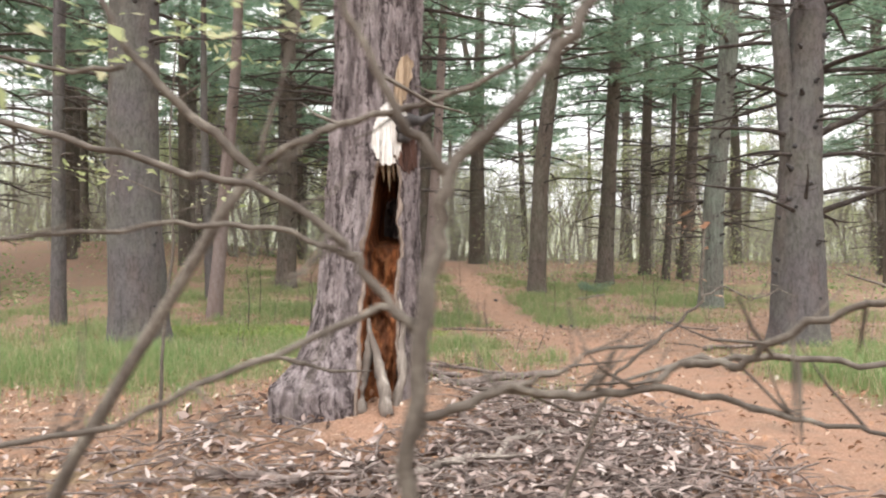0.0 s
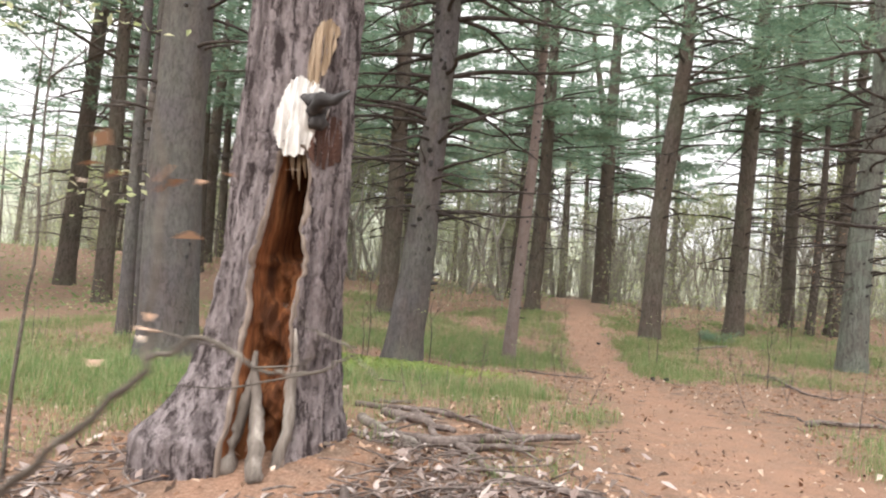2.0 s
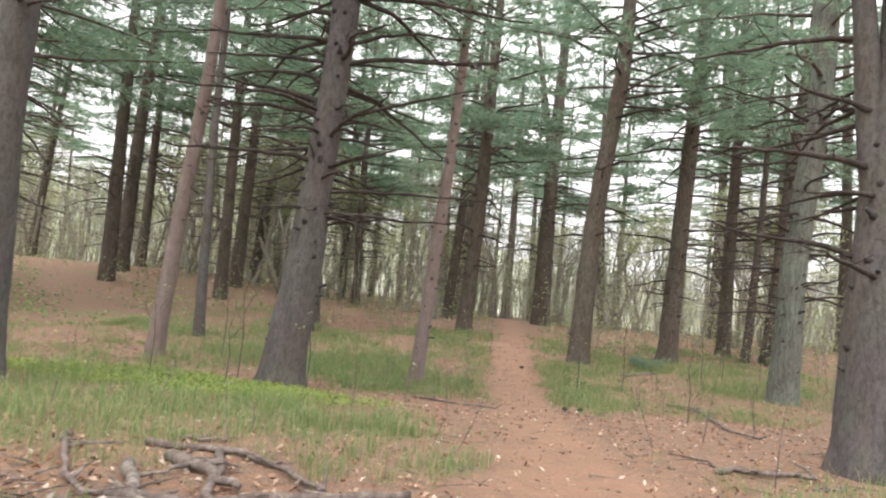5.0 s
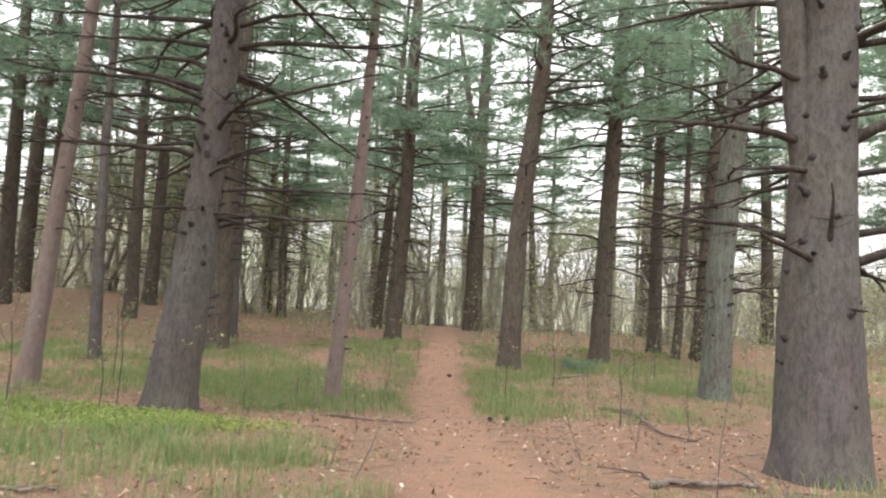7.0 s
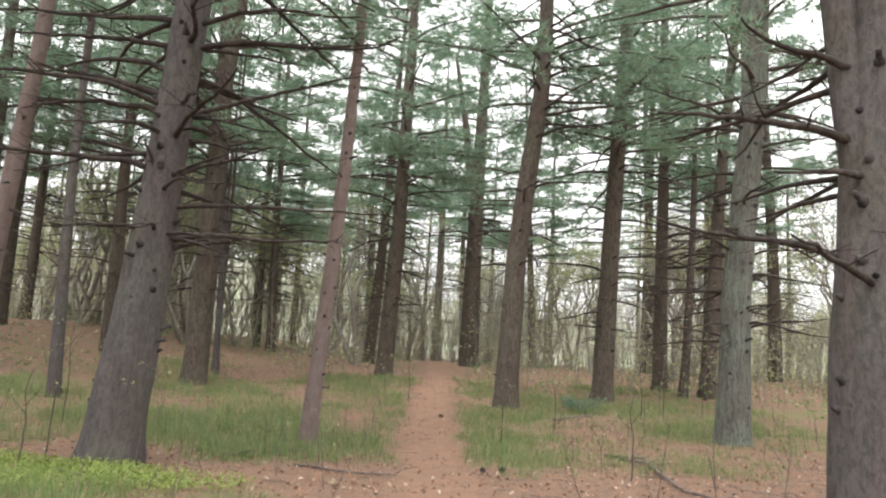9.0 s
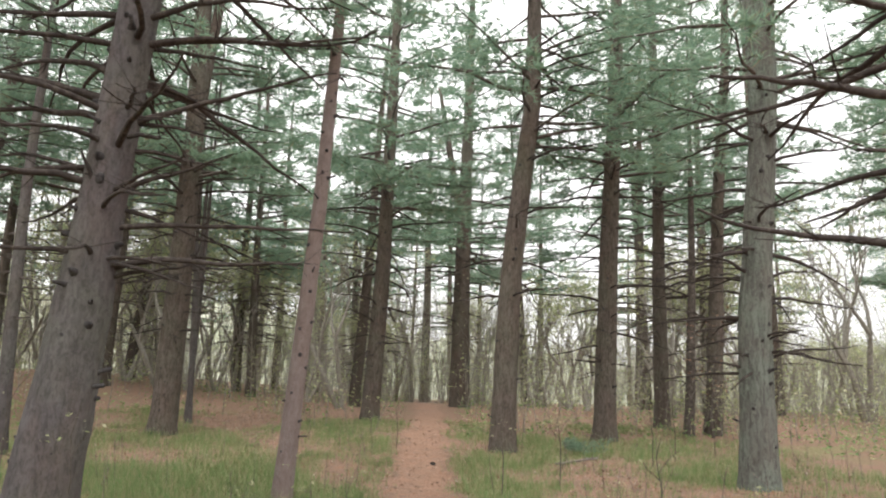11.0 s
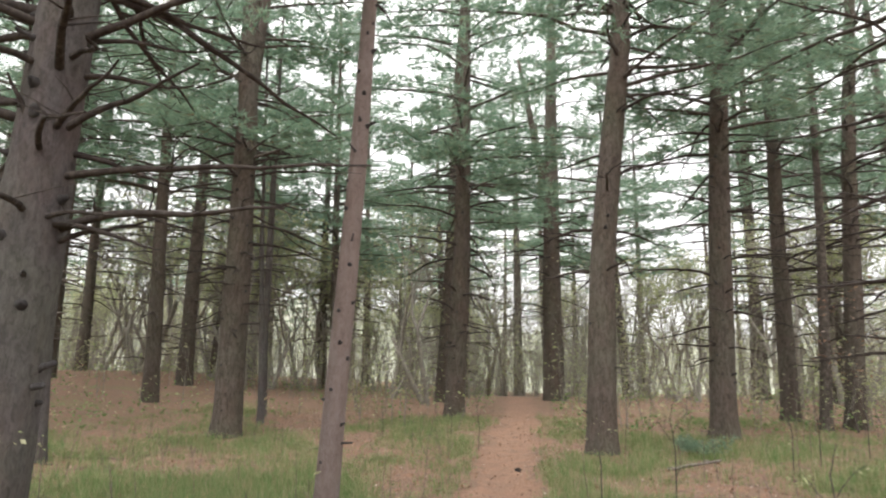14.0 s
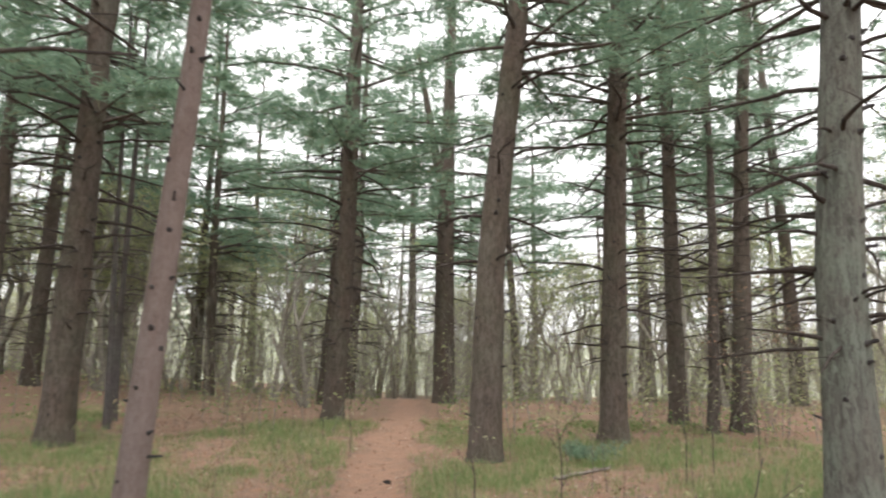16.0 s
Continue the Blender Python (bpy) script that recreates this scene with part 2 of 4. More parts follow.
def ground_z(x, y):
    """The gently rolling forest floor."""
    z = 0.02 - 0.3 * math.exp(-((y - 17) / 5) ** 2 - (x / 5) ** 2) + 0.9 * smooth01((y - 18) / 27)
    z += 1.2 * smooth01((-x - 5) / 15) * smooth01((y - 14) / 25)
    z += 0.35 * math.exp(-((x - HOLLOW[0] - 0.1) ** 2 + (y - HOLLOW[1]) ** 2) / 0.9)
    z += 0.05 * noise.noise((x * 0.35, y * 0.35, 3.1)) + 0.018 * noise.noise((x * 1.7, y * 1.7, 7.7))
    return z


def trail_x(y):
    """The middle line of the footpath."""
    return 2.75 - 0.145 * y + 0.0019 * y * y if y < 32 else 0.056 - 0.075 * (y - 32)


def trail_share(x, y):
    half = 0.42 + 0.55 * smooth01((13 - y) / 9)
    mound = math.exp(-((x - HOLLOW[0] + 0.05) / 0.75) ** 2 - ((y - HOLLOW[1] + 0.55) / 0.5) ** 2)
    return max(mound, smooth01(1.4 - 0.75 * abs(x - trail_x(y) - 0.25 * noise.noise((y * 0.5, 0.0, 8.0)) - 0.3 * noise.noise((x * 1.3, y * 1.1, 4.0))) / half)) if y < 46 else 0.0


def moss_share(x, y):
    d = ((x + 3.3) / 2.3) ** 2 + ((y - 12.15 - 0.12 * (x + 3.3)) / 0.95) ** 2
    return smooth01(1.6 - d) * 0.9


def grass_share(x, y):
    g = 0.44 + 0.75 * noise.noise((x * 0.45, y * 0.4, 11.3)) + 0.55 * noise.noise((x * 1.5, y * 1.2, 5.0))
    g += 0.75 * math.exp(-((x + 3.0) / 2.9) ** 2 - ((y - 17.0) / 3.4) ** 2)
    g += 0.35 * math.exp(-((x - 2.7) / 1.1) ** 2 - ((y - 20.5) / 4.0) ** 2)
    g += 0.45 * math.exp(-((x + 5.0) / 2.6) ** 2 - ((y - 8.5) / 3.0) ** 2)
    g += 0.5 * math.exp(-((x - 4.0) / 1.2) ** 2 - ((y - 7.5) / 1.0) ** 2)
    g -= 0.9 * math.exp(-((x + 0.8) / 1.8) ** 2 - ((y - 6.0) / 2.2) ** 2)
    g -= 0.8 * math.exp(-((y - 13.7) / 1.5) ** 2) * smooth01((x + 5.5) / 2.5)
    g -= 0.8 * math.exp(-((x - 3.0) / 1.5) ** 2 - ((y - 11.3) / 1.8) ** 2)
    g -= 1.2 * trail_share(x, y)
    g -= 0.15 * smooth01((y - 24) / 6)
    g += 0.9 * math.exp(-((x - 0.55) / 0.5) ** 2 - ((y - 9.0) / 0.6) ** 2) + 0.5 * math.exp(-((x + 0.5) / 0.8) ** 2 - ((y - 10.4) / 0.5) ** 2)
    return min(1.0, max(0.0, g))


# ---- ground ----
def axis(lo, hi, step, far):
    inner = list(np.arange(lo, hi + 1e-6, step))
    out, d = [], step
    v = hi
    while v < far:
        d *= 1.22
        v += d
        out.append(v)
    low, d, v = [], step, lo
    while v > -far:
        d *= 1.22
        v -= d
        low.append(v)
    return low[::-1] + inner + out


def build_ground():
    xs, ys = axis(-9, 9, 0.14, 900), axis(-1, 34, 0.16, 900)
    g = Geo()
    trail, grass, moss = [], [], []
    for y in ys:
        for x in xs:
            z = ground_z(x, y)
            if -12 < x < 12 and -2 < y < 40:
                z += 0.02 * noise.noise((x * 5, y * 5, 1.0)) + 0.012 * noise.noise((x * 13, y * 13, 2.0))
                z -= 0.05 * trail_share(x, y)
            g.v.append((x, y, z))
            trail.append(trail_share(x, y))
            grass.append(grass_share(x, y))
            moss.append(moss_share(x, y))
    w = len(xs)
    for j in range(len(ys) - 1):
        for i in range(w - 1):
            a = j * w + i
            g.f.append((a, a + 1, a + 1 + w, a + w))
    me = g.mesh("ground", FLOOR)
    for name, values in (("trail", trail), ("grass", grass), ("moss", moss)):
        me.attributes.new(name, "FLOAT", "POINT").data.foreach_set("value", values)
    tagged(new("ground", me), "forest floor of rust-brown pine needles with a worn footpath", "ground", kind="structure")


build_ground()


# ---- trees ----
def spine_at(spine, z):
    """Sideways offset of a trunk at height z, from a few (offset, height) pairs."""
    for (x0, z0), (x1, z1) in zip(spine, spine[1:]):
        if z <= z1:
            return x0 + (x1 - x0) * (z - z0) / (z1 - z0)
    (x0, z0), (x1, z1) = spine[-2:]
    return x1 + (x1 - x0) / (z1 - z0) * (z - z1) * 0.4


def trunk_geo(spine, sway, dia, height, sides, step, rng, flare=0.17, taper=0.0):
    g = Geo()
    z, zs = -0.25, []
    while z < height:
        zs.append(z)
        z += step if z < 9 else step * 3
    ph = rng.uniform(0, 6)
    seed = rng.uniform(0, 90)
    for z in zs:
        h = max(0.0, z)
        r = dia / 2 * max(0.06, (1 - h / height)) ** 0.75 * 1.03 * (1 - taper * smooth01((h - 0.6) / 3.0))
        cx, cy = spine_at(spine, h), sway * math.sin(h * 0.35 + ph) - sway * math.sin(ph)
        for k in range(sides):
            a = 2 * math.pi * k / sides
            lobes = 0.5 + 0.5 * math.cos(a * 5 + ph)
            rr = r * (1 + flare * math.exp(-h / 0.22) * (0.45 + 0.9 * lobes) + 0.05 * math.exp(-h / 0.9))
            rr *= 1 + 0.07 * noise.noise((math.cos(a) * 1.6 + seed, math.sin(a) * 1.6, h * 1.1)) + 0.05 * noise.noise((math.cos(a) * 5 + seed, math.sin(a) * 5, h * 2.5))
            g.v.append((cx + rr * math.cos(a), cy + rr * math.sin(a), z))
    for i in range(len(zs) - 1):
        for k in range(sides):
            a, b = i * sides + k, i * sides + (k + 1) % sides
            g.f.append((a, b, b + sides, a + sides))
    return g, ph


def limb(g, start, az, length, r0, rng, rise=0.1, droop=0.25, twigs=6, sides=5, segs=7):
    """One crooked branch with side twigs; returns its points."""
    pts, radii = [], []
    p = Vector(start)
    a = az
    for i in range(segs + 1):
        s = i / segs
        pts.append(p.copy())
        radii.append(r0 * (1 - 0.82 * s) + 0.002)
        a += rng.gauss(0, 0.13)
        el = rise - droop * math.sin(s * 2.6) + 0.35 * droop * s * s + rng.gauss(0, 0.07)
        p = p + Vector((math.cos(a) * math.cos(el), math.sin(a) * math.cos(el), math.sin(el))) * (length / segs)
    g.tube(pts, radii, sides, cap=False)
    for _ in range(twigs):
        s = rng.uniform(0.25, 0.98)
        i = min(segs - 1, int(s * segs))
        q = pts[i].lerp(pts[i + 1], s * segs - i)
        ta = az + rng.choice((-1, 1)) * rng.uniform(0.5, 1.2)
        tl = length * rng.uniform(0.12, 0.38) * (1.15 - 0.6 * s)
        te = rng.gauss(0.02, 0.22)
        m = q + Vector((math.cos(ta), math.sin(ta), math.sin(te))) * tl * 0.55
        tb = ta + rng.gauss(0, 0.35)
        e = m + Vector((math.cos(tb), math.sin(tb), math.sin(te) + rng.gauss(0.05, 0.2))) * tl * 0.5
        rt = max(0.004, r0 * 0.36 * (1 - 0.6 * s))
        g.tube([q, m, e], [rt, rt * 0.7, rt * 0.3], 3, cap=False)
    return pts


def needles(centres, dirs, per, length, width, seed):
    """Tufts of long needles at many points, as one mesh's vertices and faces."""
    rs = np.random.RandomState(seed)
    c = np.repeat(np.array(centres), per, axis=0)
    d = np.repeat(np.array(dirs), per, axis=0)
    n = len(c)
    ray = d * 0.55 + rs.normal(size=(n, 3)) * np.array([0.62, 0.62, 0.42])
    ray /= np.linalg.norm(ray, axis=1)[:, None] + 1e-9
    size = length * rs.uniform(0.65, 1.25, (n, 1))
    side = np.cross(ray, rs.normal(size=(n, 3)))
    side /= np.linalg.norm(side, axis=1)[:, None] + 1e-9
    v = np.empty((n, 3, 3))
    v[:, 0], v[:, 1] = c - side * width / 2, c + side * width / 2
    v[:, 2] = c + ray * size
    g = Geo()
    g.v = v.reshape(-1, 3).tolist()
    g.f = np.arange(n * 3).reshape(-1, 3).tolist()
    return g


def pine(name, place, dia, height, spine, seed, bark_mat, label, bare_from=1.8, live_from=7.0, sides=20, step=0.25,
         single=True, dead=26, live=40, tuft=15, per=11, width=0.024, reach=2.6, group="pines of the wood", fork=None, stubs=0, sway=0.06, grow0=0.35, whorl=(1, 4), limbs=(), taper=0.0):
    rng = random.Random(seed)
    tree = thing(name, place, label, "tree", group)
    g, ph = trunk_geo(spine, sway, dia, height, sides, step, rng, taper=taper)
    if fork:
        z0, dx, share = fork
        pts = [(spine_at(spine, z0 - 0.5 + 0.6 * i) + dx * 0.13 * i, 0.02, z0 - 0.5 + 0.6 * i) for i in range(14)]
        g.tube(pts, [dia * share / 2 * (1 - 0.05 * i) for i in range(14)], 14, rough=0.06, rng=rng)
    part("trunk", g, bark_mat, tree)

    def skin(z, a):
        r = dia / 2 * max(0.06, 1 - z / height) ** 0.75 * (1 - taper * smooth01((z - 0.6) / 3.0))
        return Vector((spine_at(spine, z) + 0.8 * r * math.cos(a), sway * math.sin(z * 0.35 + ph) - sway * math.sin(ph) + 0.8 * r * math.sin(a), z))

    joined = Geo()
    z, made = bare_from, 0
    while made < dead and z < live_from + 3:
        for _ in range(rng.randint(*whorl)):
            a = rng.uniform(0, 2 * math.pi)
            grow = smooth01((z - bare_from + 1.0) / 4.5)
            size = reach * rng.uniform(0.3, 1.0) * (grow0 + (1 - grow0) * grow)
            g = Geo() if single else joined
            limb(g, skin(z + rng.uniform(-0.08, 0.08), a), a, size, rng.uniform(0.011, 0.018) + 0.010 * size, rng, rng.uniform(-0.15, 0.35), 0.3,
                 int(3 + size * 3.5), 6 if single else 4, 8 if single else 5)
            if single:
                part("dead_branch", g, DARK_TWIG, tree)
            made += 1
        z += rng.uniform(0.22, 0.5)
    for z, turn, size, thick, rise in limbs:
        g, a = Geo(), math.radians(turn)
        limb(g, skin(z, a), a, size, thick, rng, rise, 0.22, int(2 + size * 3), 8, 11)
        part("dead_branch", g, DARK_TWIG, tree)
    for i in range(stubs):
        z = 0.5 + 6.5 * (i + rng.random()) / stubs
        a = rng.uniform(math.pi * 0.95, math.pi * 2.05)
        g = Geo()
        p = skin(z, a)
        d = Vector((math.cos(a), math.sin(a), rng.uniform(0.05, 0.4)))
        w = rng.uniform(0.6, 1.15) * (0.014 + 0.022 * dia)
        ln = dia * 0.1 + rng.choice((0.015, 0.03, 0.05, 0.12))
        g.tube([p, p + d * dia * 0.095, p + d * (dia * 0.1 + 0.012), p + d * ln, p + d * (ln + 0.012)], [w * 1.9, w * 1.5, w, w * 0.75, w * 0.3], 7, rough=0.25, rng=rng)
        part("stub", g, DARK_WOOD, tree)
    centres, dirs = [], []
    for i in range(live):
        z = live_from + (height - live_from - 0.5) * ((i + rng.random()) / live) ** 1.35
        a = rng.uniform(0, 2 * math.pi)
        size = reach * 1.25 * rng.uniform(0.7, 1.2) * (1.0 - 0.65 * ((z - live_from) / (height - live_from)) ** 2)
        pts = limb(joined, skin(z, a), a, size, 0.018 + 0.008 * size, rng, rng.uniform(0.0, 0.3), 0.2, 2, 4, 5)
        across = Vector((-math.sin(a), math.cos(a), 0))
        for _ in range(int(size * tuft)):
            s = rng.uniform(0.28, 1.0)
            k = min(4, int(s * 5))
            q = pts[k].lerp(pts[k + 1], s * 5 - k)
            off = rng.uniform(-1, 1)
            centres.append(q + across * off * size * 0.34 * (1.15 - 0.7 * s) + Vector((0, 0, rng.gauss(0.0, 0.06) - 0.05 * abs(off))))
            dirs.append(Vector((math.cos(a), math.sin(a), 0.15)) + across * off)
    if joined.v:
        tagged(part("branch_tangle", joined, TWIG, tree), kind="stuff")
    if centres:
        tagged(part("crown", needles(centres, dirs, per, 0.29, width, seed), NEEDLES, tree, "soft green needle foliage", smooth=False), kind="stuff")
    return tree


def at(x, y, dz=0.0):
    return (x, y, ground_z(x, y) + dz)

pine("pine_tree", at(-2.62, 13.6), 0.62, 21, [(0, 0), (0.2, 1.94), (0.28, 3.2), (0.35, 4.3), (0.43, 5.5)], 11, PINE_BARK,
     "thick leaning grey-brown pine with bare dead branches and a forked top", 2.6, 6.5, 30, 0.14, dead=60, fork=(4.2, -0.28, 0.5), stubs=34, sway=0.02, reach=3.0, grow0=0.65, whorl=(2, 6),
     limbs=((4.3, 185, 1.4, 0.05, 0.2), (3.57, 180, 1.9, 0.03, 0.05), (3.5, 172, 1.6, 0.028, 0.35), (2.94, 0, 2.4, 0.03, 0.12), (2.43, 5, 0.9, 0.026, 0.3),
            (3.3, -10, 1.3, 0.03, 0.4), (4.05, 0, 2.2, 0.035, 0.35), (3.3, -95, 0.4, 0.028, 1.2), (4.9, 200, 1.8, 0.035, 0.1), (5.2, -20, 2.0, 0.035, 0.2)), taper=0.2)
pine("young_pine", at(-1.2, 17.1), 0.27, 15, [(0, 0), (0.2, 3.0), (0.29, 4.4), (0.4, 7.3)], 12, RED_BARK,
     "slender leaning pine with smooth pinkish bark and dark knots", 6.5, 8.5, 16, 0.16, dead=4, stubs=26, live=16, sway=0.02, reach=1.6)
pine("pine_tree", at(-1.9, 30.8), 0.60, 24, [(0, 0), (0.24, 5.4), (0.31, 11)], 13, BROWN_BARK,
     "tall straight brown pine beside the footpath with many dead twigs", 2.2, 6.8, 18, 0.3, stubs=14, dead=46, live=56, tuft=21, width=0.03, reach=3.1)
pine("pine_tree", at(0.9, 40.5), 0.9, 26, [(0, 0), (0, 5.4), (0.05, 9), (0.2, 17)], 14, BROWN_BARK,
     "big forked pine at the crest of the footpath", 3.0, 7, 18, 0.4, dead=36, live=50, tuft=16, width=0.034, fork=(8.5, -0.9, 0.55), reach=3.4)
pine("pine_tree", at(2.15, 23.4), 0.57, 22, [(0, 0), (0.14, 3.7), (0.34, 5.7), (0.68, 8.4), (0.7, 10)], 15, BROWN_BARK,
     "leaning brown pine with a crooked bend and fissured bark", 2.6, 7.4, 24, 0.2, dead=40, live=52, tuft=14, width=0.03, stubs=16, sway=0.02)
pine("pine_tree", at(4.95, 26.3), 0.58, 24, [(0, 0), (0.2, 4.9), (0.45, 9.4), (0.55, 11)], 16, BROWN_BARK,
     "straight brown pine ringed with short dead branches", 1.8, 7.0, 20, 0.25, stubs=16, dead=50, live=54, tuft=15, width=0.03, reach=2.6)
pine("pine_tree", at(7.7, 31), 0.5, 24, [(0, 0), (0.03, 4.7), (0.15, 9), (0.14, 13.5)], 17, BROWN_BARK,
     "straight dark pine set back among twigs", 2.0, 7.2, 16, 0.3, dead=46, live=54, tuft=15, width=0.03, reach=2.6)
pine("young_pine", at(7.9, 28.8), 0.30, 14, [(0, 0), (0.1, 1.2), (0.2, 3.2), (0.3, 5.2)], 18, TWIG,
     "thin crooked dark trunk with bare upright limbs", 1.6, 20, 12, 0.25, dead=22, live=0, reach=2.0)
pine("pine_tree", at(6.0, 18.7), 0.56, 20, [(0, 0), (0.07, 2.6), (0.27, 4.6), (0.5, 6.7)], 19, GREY_BARK,
     "grey-green lichened pine with twisted dead branches", 1.8, 6.2, 28, 0.16, dead=46, live=46, fork=(5.2, -0.3, 0.6), stubs=22, sway=0.02, reach=2.5, grow0=0.6, whorl=(2, 5))
pine("pine_tree", at(4.5, 11.05), 0.72, 22, [(0, 0), (0, 1.6), (0.07, 3.4), (0.14, 4.6)], 20, PINE_BARK,
     "massive grey-brown pine with knots and heavy dead limbs", 1.9, 6.5, 32, 0.12, dead=36, fork=(2.2, -0.65, 0.44), taper=0.2, stubs=34, sway=0.02, reach=2.9, grow0=0.65, whorl=(2, 5),
     limbs=((3.06, -22, 2.6, 0.055, 0.55), (1.92, -25, 2.4, 0.045, 0.4), (1.95, -100, 0.7, 0.03, 1.25), (3.06, 190, 1.7, 0.04, 0.12), (3.6, 200, 1.2, 0.035, 0.3),
            (2.75, 215, 0.8, 0.03, 0.1), (4.0, -40, 2.0, 0.04, 0.3), (1.5, -70, 0.35, 0.02, 0.1)))
pine("pine_tree", at(-6.18, 24.6), 0.66, 23, [(0, 0), (0.05, 3.3), (0.08, 7.4), (0.0, 10.9)], 21, BROWN_BARK,
     "dark brown pine forking high up with drooping dead branches", 2.2, 6.6, 22, 0.25, stubs=16, dead=44, live=60, tuft=20, width=0.03, fork=(8.6, 0.5, 0.55))
pine("pine_tree", at(-4.85, 10.2), 0.73, 22, [(0, 0), (-0.14, 2.7), (-0.12, 5.4)], 22, PINE_BARK,
     "stout straight grey-brown pine in green grass", 3.2, 8, 26, 0.18, stubs=14, dead=16, sway=0.02)
pine("pine_tree", at(8.75, 29.2), 0.5, 22, [(0, 0), (0.5, 7), (1.0, 12)], 24, BROWN_BARK,
     "brown pine standing among crooked russet saplings", 2.0, 10, 16, 0.3, dead=44, live=30, reach=2.3)
for x, y, d, lean, seed in ((-6.8, 27.9, 0.17, -0.3, 31), (-7.15, 28.6, 0.16, 0.05, 32), (-7.5, 29.6, 0.2, -0.1, 33), (-5.4, 14.9, 0.29, 0.42, 34),
                            (-7.15, 19.9, 0.26, -0.2, 35), (-7.4, 12.8, 0.24, 0.0, 36), (-8.2, 14.2, 0.24, 0.0, 37)):
    pine("young_pine", at(x, y), d, 13 + seed % 3, [(0, 0), (lean, 5)], seed, RED_BARK if d > 0.28 else PINE_BARK,
         "thin pinkish young pine trunk with short dead twigs" if d > 0.28 else "thin bare young pine trunk with a few short dead twigs", 2.4, 8, 12, 0.35, dead=16, live=12, reach=1.3, single=False, group="thin young pines")

# the wood behind: a few kinds of pine, set out as copies
KINDS = []
FIRST = ((-8.9, 40.5), (-11.8, 30.5), (12.5, 41), (-13.5, 35.5), (-4.2, 47.5))
for s, (x, y) in enumerate(FIRST):
    KINDS.append(pine("pine_tree", at(x, y), 0.46 + 0.05 * s, 20 + s, [(0, 0), (0.12 * (s - 2), 7)], 50 + s, BROWN_BARK,
                      "tall pine of the wood behind with layered green boughs", 1.4, 6.0 + 0.8 * s, 12, 0.5, single=False, dead=32, live=56, tuft=15, per=10,
                      width=0.032, reach=2.9))
MIDDLE = ((-10.6, 43.5), (-14.6, 40), (-17.2, 23), (-16.5, 30), (-19.5, 17), (-13, 19.5),
          (-20, 38), (-3.6, 38), (-16, 14), (-22, 15), (-27, 19), (-31, 24), (-34, 30), (-30, 15.5), (-18, 9.5), (-36, 21), (4.6, 49), (-6, 52),
          (11, 48), (16, 42), (21, 35), (24, 42), (14.8, 25.5), (18.5, 32), (-2, 60), (-12, 56), (-17, 49), (-28, 40), (-24, 22),
          (-18.5, 34))
rng = random.Random(5)
for i, (x, y) in enumerate(MIDDLE):
    k = rng.uniform(0.85, 1.15)
    copy_thing(KINDS[i % 5], pose(x, y, ground_z(x, y), rng.uniform(-2, 2), rng.uniform(-3, 3), rng.uniform(0, 360)) @ Matrix.Scale(k, 4))

# the far wood: leaner copies, thinning out with distance
FAR = []
for s, (x, y) in enumerate(((-20, 58), (2, 70), (22, 58))):
    FAR.append(pine("distant_pine", at(x, y), 0.5, 21 + s, [(0, 0), (0.1, 7)], 70 + s, BROWN_BARK, "distant pine with green boughs, half hidden in the wood",
                    1.5, 8.0 + s, 7, 1.0, single=False, dead=22, live=30, tuft=10, per=8, width=0.06, reach=3.2, group="distant pines"))
count = 0
while count < 48:
    y = rng.uniform(50, 108)
    x = rng.uniform(-1.05, 0.75) * (y - 3)
    if abs(x - 5) < 3.5 and y < 62 or x > 0 and rng.random() < 0.5:
        continue
    k = rng.uniform(0.8, 1.2)
    copy_thing(FAR[count % 3], pose(x, y, ground_z(x, y), rng.uniform(-2, 2), rng.uniform(-2, 2), rng.uniform(0, 360)) @ Matrix.Scale(k, 4))
    count += 1


def bare_tree(place, height, seed, label, leaves=0):
    """A leafless broadleaf tree, forking again and again."""
    rng = random.Random(seed)
    tree = thing("bare_tree", place, label, "tree", "bare broadleaf trees")
    stem, twigs, tips = Geo(), Geo(), []

    def grow(p, d, length, r, level):
        pts, q, dd = [p], p, d
        for i in range(4):
            dd = (dd + Vector((rng.gauss(0, 0.13), rng.gauss(0, 0.13), rng.gauss(0.05, 0.08)))).normalized()
            q = q + dd * length / 4
            pts.append(q)
        (stem if level < 2 else twigs).tube(pts, [r * (1 - 0.11 * i) for i in range(5)], 7 if level < 2 else 3, cap=False)
        tips.append(q)
        if level < 5:
            for _ in range(rng.choice((2, 2, 3))):
                side = Vector((rng.gauss(0, 1), rng.gauss(0, 1), rng.gauss(0.2, 0.6))).normalized()
                grow(pts[rng.choice((3, 4, 4))], (dd + side * 0.62).normalized(), length * rng.uniform(0.6, 0.82), r * 0.58, level + 1)

    for k in range(2):
        grow(Vector((0.12 * k, 0, -0.1)), Vector((rng.gauss(0, 0.2), rng.gauss(0, 0.15), 1)).normalized(), height * 0.3, height * 0.013, 0)
    part("trunk", stem, PALE_TWIG, tree)
    tagged(part("twig_mass", twigs, PALE_TWIG, tree), kind="stuff")
    if leaves:
        c = [rng.choice(tips) + Vector((rng.gauss(0, 0.3), rng.gauss(0, 0.3), rng.gauss(0, 0.3))) for _ in range(leaves)]
        tagged(part("young_foliage", needles(c, [Vector((0, 0, 0.1))] * leaves, 3, 0.12, 0.07, seed), YOUNG_LEAF, tree, "sparse yellow-green spring leaves", smooth=False), kind="stuff")
    return tree


